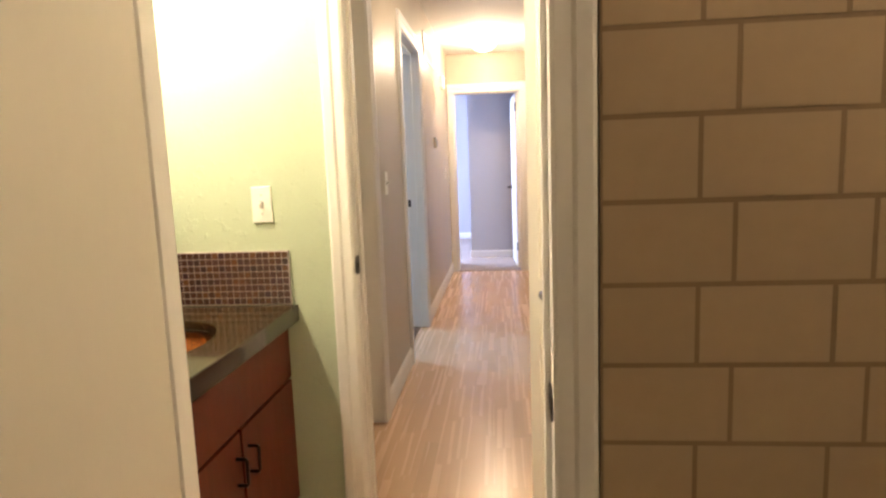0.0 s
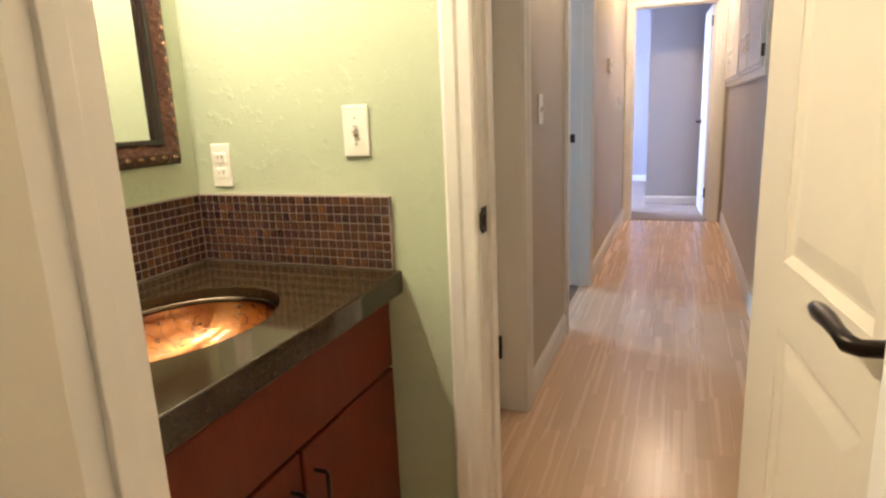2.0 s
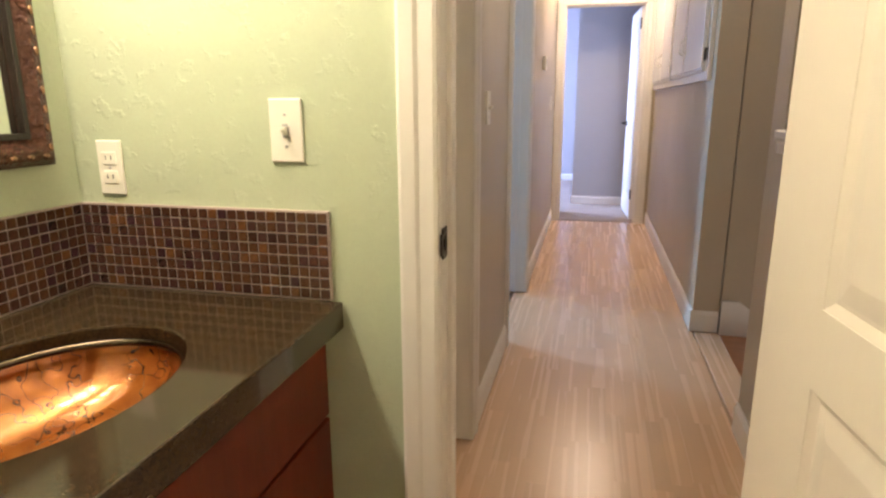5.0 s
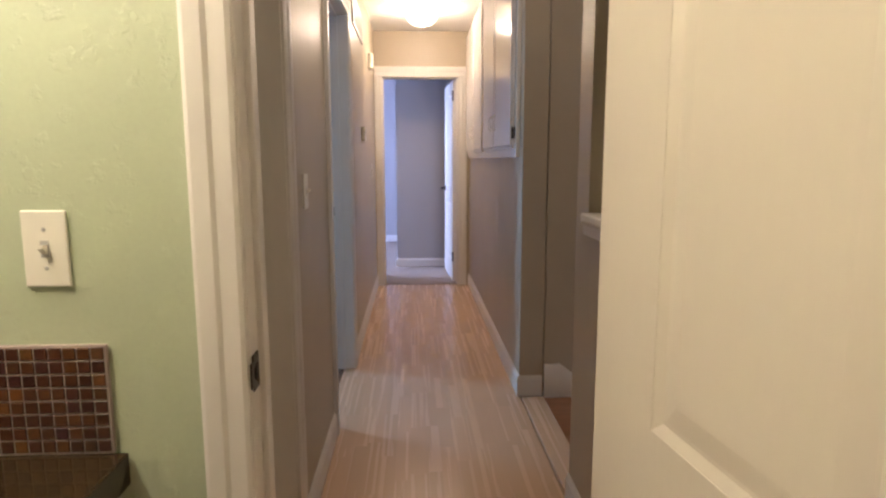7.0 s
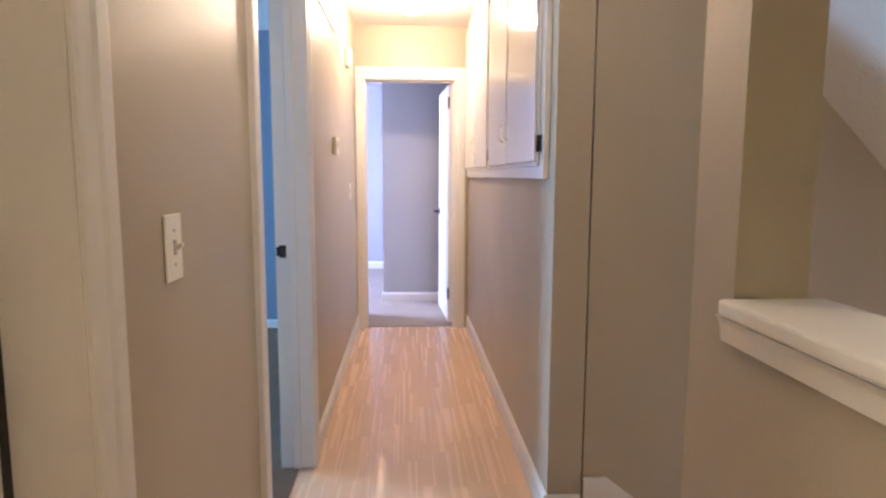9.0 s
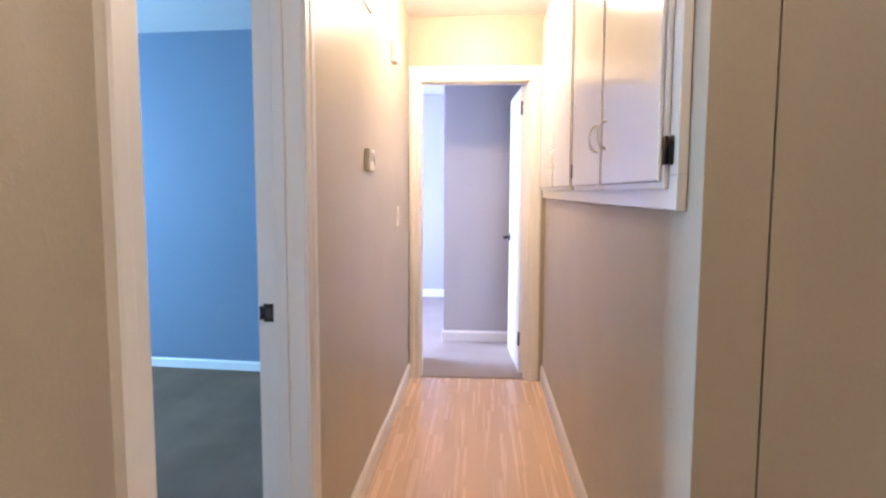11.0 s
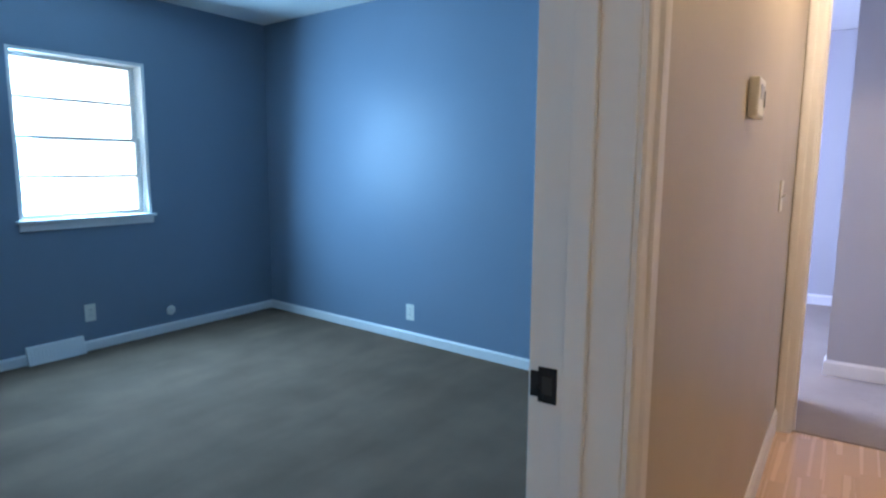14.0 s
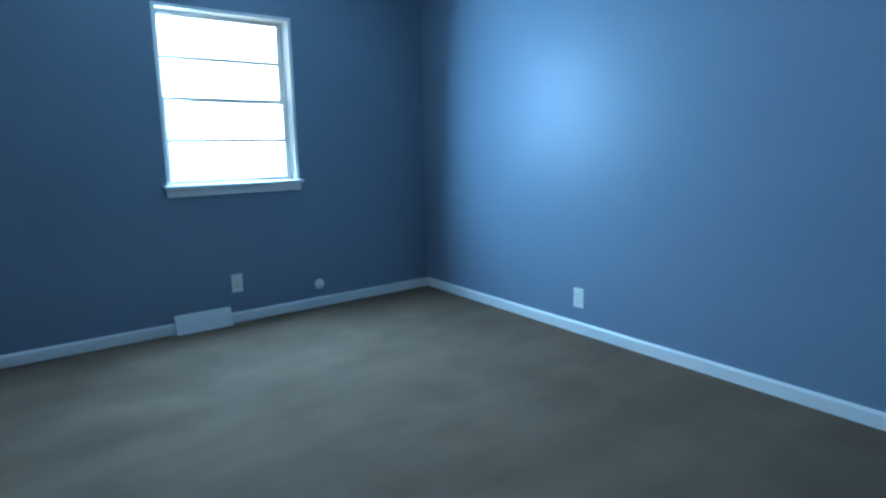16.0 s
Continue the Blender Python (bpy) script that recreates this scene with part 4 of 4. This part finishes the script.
part("drain", lathe(bmesh.new(), [(0, 0.004), (0.012, 0.004), (0.021, 0.002), (0.024, -0.002)], (SINK[0], SINK[1], CTOP - 0.139), 24), BRONZE, sink, "dark drain fitting")

FA = (-0.185, 2.565)
faucet = base("faucet", (FA[0], FA[1], CTOP), "dark bronze single-handle faucet with a hooked spout", "faucet")
part("body", lathe(bmesh.new(), [(0, 0), (0.030, 0.0), (0.030, 0.006), (0.024, 0.012), (0.021, 0.03), (0.023, 0.06), (0.025, 0.10), (0.024, 0.115), (0.027, 0.12), (0.024, 0.135), (0.012, 0.15), (0, 0.152)], (FA[0], FA[1], CTOP + 0.001), 24), BRONZE, faucet)
sp = [(FA[0] + 0.015, FA[1], CTOP + 0.085)]
for k in range(11):
    a = math.pi * k / 10
    sp.append((FA[0] + 0.075 - 0.048 * math.cos(a), FA[1], CTOP + 0.125 + 0.048 * math.sin(a)))
part("spout", tube(bmesh.new(), sp + [(FA[0] + 0.126, FA[1], CTOP + 0.110)], [0.013] + [0.0125] * 9 + [0.013, 0.015, 0.016], 14), BRONZE, faucet)
part("handle", tube(bmesh.new(), [(FA[0], FA[1], CTOP + 0.148), (FA[0] - 0.002, FA[1], CTOP + 0.168), (FA[0] + 0.004, FA[1] + 0.005, CTOP + 0.185), (FA[0] + 0.012, FA[1] + 0.01, CTOP + 0.195)], [0.010, 0.007, 0.008, 0.006], 12), BRONZE, faucet)
part("finial", lathe(bmesh.new(), [(0, 0.018), (0.006, 0.015), (0.008, 0.009), (0.005, 0.001), (0, 0)], (FA[0] + 0.012, FA[1] + 0.01, CTOP + 0.194), 12), PLATE, faucet, "ivory ball finial")

# ---- mirror ----
MY1, MZ0, MZ1, MY0 = 2.944, 1.045, 1.80, 2.30
mirror = base("framed_mirror", (MX, (MY0 + MY1) / 2, MZ0), "wall mirror in a carved dark bronze frame", "mirror")
fw = 0.064


def frame_bar(y0, z0, y1, z1):
    """One mitred side of the frame, its inner edge towards the middle."""
    bm = bmesh.new()
    prof = [(0.0, 0.001), (0.0, 0.016), (0.012, 0.030), (0.030, 0.034), (0.044, 0.024), (0.052, 0.020), (0.059, 0.014), (fw, 0.004)]
    cy, cz = (MY0 + MY1) / 2, (MZ0 + MZ1) / 2
    a, b = [], []
    for d, h in prof:
        def pt(y, z):
            return bm.verts.new((MX + h, y + (d if y < cy else -d), z + (d if z < cz else -d)))
        a.append(pt(y0, z0))
        b.append(pt(y1, z1))
    for k in range(len(prof) - 1):
        bm.faces.new((a[k], a[k + 1], b[k + 1], b[k]))
    return bm


for r in ((MY0, MZ0, MY1, MZ0), (MY1, MZ0, MY1, MZ1), (MY1, MZ1, MY0, MZ1), (MY0, MZ1, MY0, MZ0)):
    part("frame_side", frame_bar(*r), FRAMEWOOD, mirror)
BEADMETAL = material("worn_copper_bead", (0.42, 0.24, 0.15), 0.22, metal=1.0, vary=0.4, scale=30)


def carved_boss(y, z, size, along):
    """A raised worn boss of the carved moulding, longer along its side of the frame."""
    bm = bmesh.new()
    bmesh.ops.create_icosphere(bm, subdivisions=2, radius=1.0)
    a, b = (1.5, 1.0) if along == "y" else (1.0, 1.5)
    bmesh.ops.transform(bm, matrix=Matrix.Translation((MX + 0.031, y, z)) @ Matrix.Diagonal((size * 0.8, size * a, size * b, 1)), verts=bm.verts[:])
    part("carved_boss", bm, BEADMETAL, mirror, "worn copper boss on the frame")


for k in range(17):
    y = MY0 + 0.036 + 0.036 * k
    if y < MY1 - 0.02:
        for z in (MZ0 + 0.020, MZ1 - 0.020):
            carved_boss(y, z, 0.0058, "y")
            carved_boss(min(y + 0.018, MY1 - 0.02), z + 0.010, 0.0032, "y")
for k in range(20):
    z = MZ0 + 0.036 + 0.036 * k
    if z < MZ1 - 0.02:
        for y, d in ((MY0 + 0.020, 0.010), (MY1 - 0.020, -0.010)):
            carved_boss(y, z, 0.0058, "z")
            carved_boss(y + d, min(z + 0.018, MZ1 - 0.02), 0.0032, "z")
lip = boxes([(MX + 0.0065, MX + 0.024, MY0 + fw - 0.012, MY1 - fw + 0.012, MZ0 + fw - 0.012, MZ0 + fw), (MX + 0.0065, MX + 0.024, MY0 + fw - 0.012, MY1 - fw + 0.012, MZ1 - fw, MZ1 - fw + 0.012), (MX + 0.0065, MX + 0.024, MY0 + fw - 0.012, MY0 + fw, MZ0 + fw, MZ1 - fw), (MX + 0.0065, MX + 0.024, MY1 - fw, MY1 - fw + 0.012, MZ0 + fw, MZ1 - fw)], 0.002)
part("inner_lip", lip, BEAD, mirror, "black inner lip")
part("mirror_pane", boxes([(MX + 0.002, MX + 0.006, MY0 + fw - 0.004, MY1 - fw + 0.004, MZ0 + fw - 0.004, MZ1 - fw + 0.004)]), MIRROR, mirror, "clear mirror glass")

# ---- vanity light over the mirror ----
vl = base("vanity_light", (MX, 2.61, 2.04), "three-globe vanity light over the mirror", "wall lamp")
part("back_plate", boxes([(MX + 0.001, MX + 0.03, 2.32, 2.90, 1.99, 2.09)], 0.006), NICKEL, vl)
for k in range(3):
    y = 2.44 + 0.17 * k
    part("arm", tube(bmesh.new(), [(MX + 0.034, y, 2.04), (MX + 0.10, y, 2.045), (MX + 0.14, y, 2.06)], 0.009, 10), NICKEL, vl)
    g = part("globe", lathe(bmesh.new(), [(0.02, 0.05), (0.045, 0.03), (0.058, 0.0), (0.052, -0.03), (0.03, -0.05), (0, -0.058)], (-0.09, y, 2.03), 24), GLOBEGLASS, vl, "glowing frosted globe")
    g.visible_shadow = False

# ---- bedroom window ----
window = base("window_1", (BX, (W0 + W1) / 2, WZ0), "white double-hung bedroom window against bright daylight", "window", "structure")
wy = (W0 + W1) / 2
WB = BX - 0.16
part("window_frame", boxes([(WB, BX - 0.001, W0, W0 + 0.022, WZ0, WZ1), (WB, BX - 0.001, W1 - 0.022, W1, WZ0, WZ1), (WB, BX - 0.001, W0 + 0.022, W1 - 0.022, WZ1 - 0.022, WZ1), (WB, BX - 0.001, W0 + 0.022, W1 - 0.022, WZ0, WZ0 + 0.022)], 0.002), TRIM, window)
part("window_sill", boxes([(BX + 0.0005, BX + 0.032, W0 - 0.02, W1 + 0.02, WZ0 - 0.002, WZ0 + 0.018), (BX + 0.0005, BX + 0.013, W0 - 0.005, W1 + 0.005, WZ0 - 0.05, WZ0 - 0.003)], 0.003), TRIM, window)
zm = (WZ0 + WZ1) / 2
for z0, z1, x in ((WZ0 + 0.023, zm + 0.012, WB + 0.065), (zm - 0.012, WZ1 - 0.023, WB + 0.030)):
    s = part("sash", boxes([(x, x + 0.028, W0 + 0.023, W0 + 0.055, z0, z1), (x, x + 0.028, W1 - 0.055, W1 - 0.023, z0, z1), (x, x + 0.028, W0 + 0.055, W1 - 0.055, z0, z0 + 0.022), (x, x + 0.028, W0 + 0.055, W1 - 0.055, z1 - 0.022, z1), (x + 0.008, x + 0.020, W0 + 0.055, W1 - 0.055, (z0 + z1) / 2 - 0.010, (z0 + z1) / 2 + 0.010)], 0.001), TRIM, window)
    for a, b in ((z0 + 0.022, (z0 + z1) / 2 - 0.010), ((z0 + z1) / 2 + 0.010, z1 - 0.022)):
        g = part("pane", boxes([(x + 0.012, x + 0.016, W0 + 0.056, W1 - 0.056, a + 0.0005, b - 0.0005)]), GLASS, s)
        g.visible_shadow = False

# ---- window of the end room ----
window2 = base("window_2", (FX0, 9.55, 0.8), "white window of the end room", "window", "structure")
part("window_frame", boxes([(FX0 - 0.12, FX0, 8.85, 8.89, 0.8, 2.1), (FX0 - 0.12, FX0, 10.21, 10.25, 0.8, 2.1), (FX0 - 0.12, FX0, 8.89, 10.21, 0.8, 0.84), (FX0 - 0.12, FX0, 8.89, 10.21, 2.06, 2.1), (FX0 - 0.09, FX0 - 0.05, 8.89, 10.21, 1.43, 1.47)], 0.003), TRIM, window2)

# ---- pieces: mosaic, floor planks, tub tiles ----
PITCH = 0.022
bm = bmesh.new()
box(bm, -0.0095, 0.0095, -0.0022, 0.0, -0.0095, 0.0095)
bmesh.ops.bevel(bm, geom=[e for e in bm.edges if all(v.co.y < -0.002 for v in e.verts)], offset=0.0008, segments=1, affect="EDGES")
tile_mesh = bpy.data.meshes.new("mosaic_tile")
bm.to_mesh(tile_mesh)
bm.free()
tile_mesh.materials.append(MOSAIC)


def splashback(name, backing, places, label):
    sb = tagged(part(name, boxes([backing]), GROUT), label, "mosaic wall", "", "structure")
    for m in places:
        t = new("mosaic_tile", tile_mesh)
        t.parent = sb
        t.matrix_basis = m
    return sb


cols = 26
side = [pose(0.311 - (k + 0.5) * 0.0217, YA0 - 0.009, CTOP + 0.004 + (r + 0.5) * PITCH) for k in range(cols) for r in range(8)]
splashback("wall_mosaic_side", (VX0 + 0.0095, 0.313, YA0 - 0.009, YA0 - 0.0005, CTOP + 0.001, CTOP + 0.182), side, "brown and amber glass mosaic splashback at the vanity's side")
back = [pose(VX0 + 0.009, YA0 - 0.014 - (k + 0.5) * PITCH, CTOP + 0.004 + (r + 0.5) * PITCH, 0, 0, 90) for k in range(35) for r in range(8)]
splashback("wall_mosaic_back", (VX0 + 0.0005, VX0 + 0.009, VY0, YA0 - 0.001, CTOP + 0.001, CTOP + 0.182), back, "brown and amber glass mosaic splashback behind the faucet")

floor = structure("floor", [(MX, KX0 + 0.005, D0, YF + 0.028, -0.12, -0.0085), (KX0 + 0.005, HR + 0.02, S1 - 0.02, YF + 0.028, -0.12, -0.0085)], SEAM, "light oak laminate plank floor of hall and bathroom", "floor")


def plank_mesh(w, length):
    bm = bmesh.new()
    box(bm, 0.00012, w - 0.00012, 0.00012, length - 0.00012, -0.008, 0.0)
    me = bpy.data.meshes.new("plank")
    bm.to_mesh(me)
    bm.free()
    me.materials.append(LAMINATE)
    return me


PW, PL = 0.0635, 0.43
cache = {}
rng = random.Random(4)
x = 0.335
while x < HR - 0.02:
    w = min(PW, HR + 0.01 - x)
    y = D0 - rng.uniform(0.02, 0.41)
    while y < YF + 0.028:
        a, b = max(y, D0), min(y + PL, YF + 0.028)
        if b - a > 0.02:
            w2 = w
            if x + w > KX0 + 0.005 and a < S1 - 0.02:
                w2 = KX0 + 0.004 - x
                if b > S1 - 0.02:
                    b = S1 - 0.02
            if w2 > 0.02:
                key = (round(w2, 3), round(b - a, 3))
                if key not in cache:
                    cache[key] = plank_mesh(*key)
                p = new("plank", cache[key])
                p.parent = floor
                p.location = (x, a, 0)
            y = b if b < y + PL else y + PL
        else:
            y += PL
    x += PW

tubwall = structure("wall_tub_tiled", [(1.172, 2.30, D0 - 0.0136, D0 - 0.0005, 0.0, 2.1)], TUBGROUT, "beige painted wide tiles in offset courses on the tub room wall", "tile wall")
tile_cache = {}


def wide_tile(w):
    if w not in tile_cache:
        bm = bmesh.new()
        box(bm, 0.0012, w - 0.0012, -0.007, 0.0, 0.0015, 0.1335)
        bmesh.ops.bevel(bm, geom=[e for e in bm.edges if all(v.co.y < -0.003 for v in e.verts)], offset=0.003, segments=2, affect="EDGES")
        me = bpy.data.meshes.new("wall_tile")
        bm.to_mesh(me)
        bm.free()
        me.materials.append(TUBTILE)
        tile_cache[w] = me
    return tile_cache[w]


for row in range(15):
    x = 1.172 - (0.0 if row % 2 else 0.055)
    while x < 2.29:
        a, b = max(x, 1.172), min(x + 0.21, 2.30)
        t = new("wall_tile", wide_tile(round(b - a, 3)))
        t.parent = tubwall
        t.location = (a, D0 - 0.0075, 0.062 + 0.1352 * row)
        x += 0.21
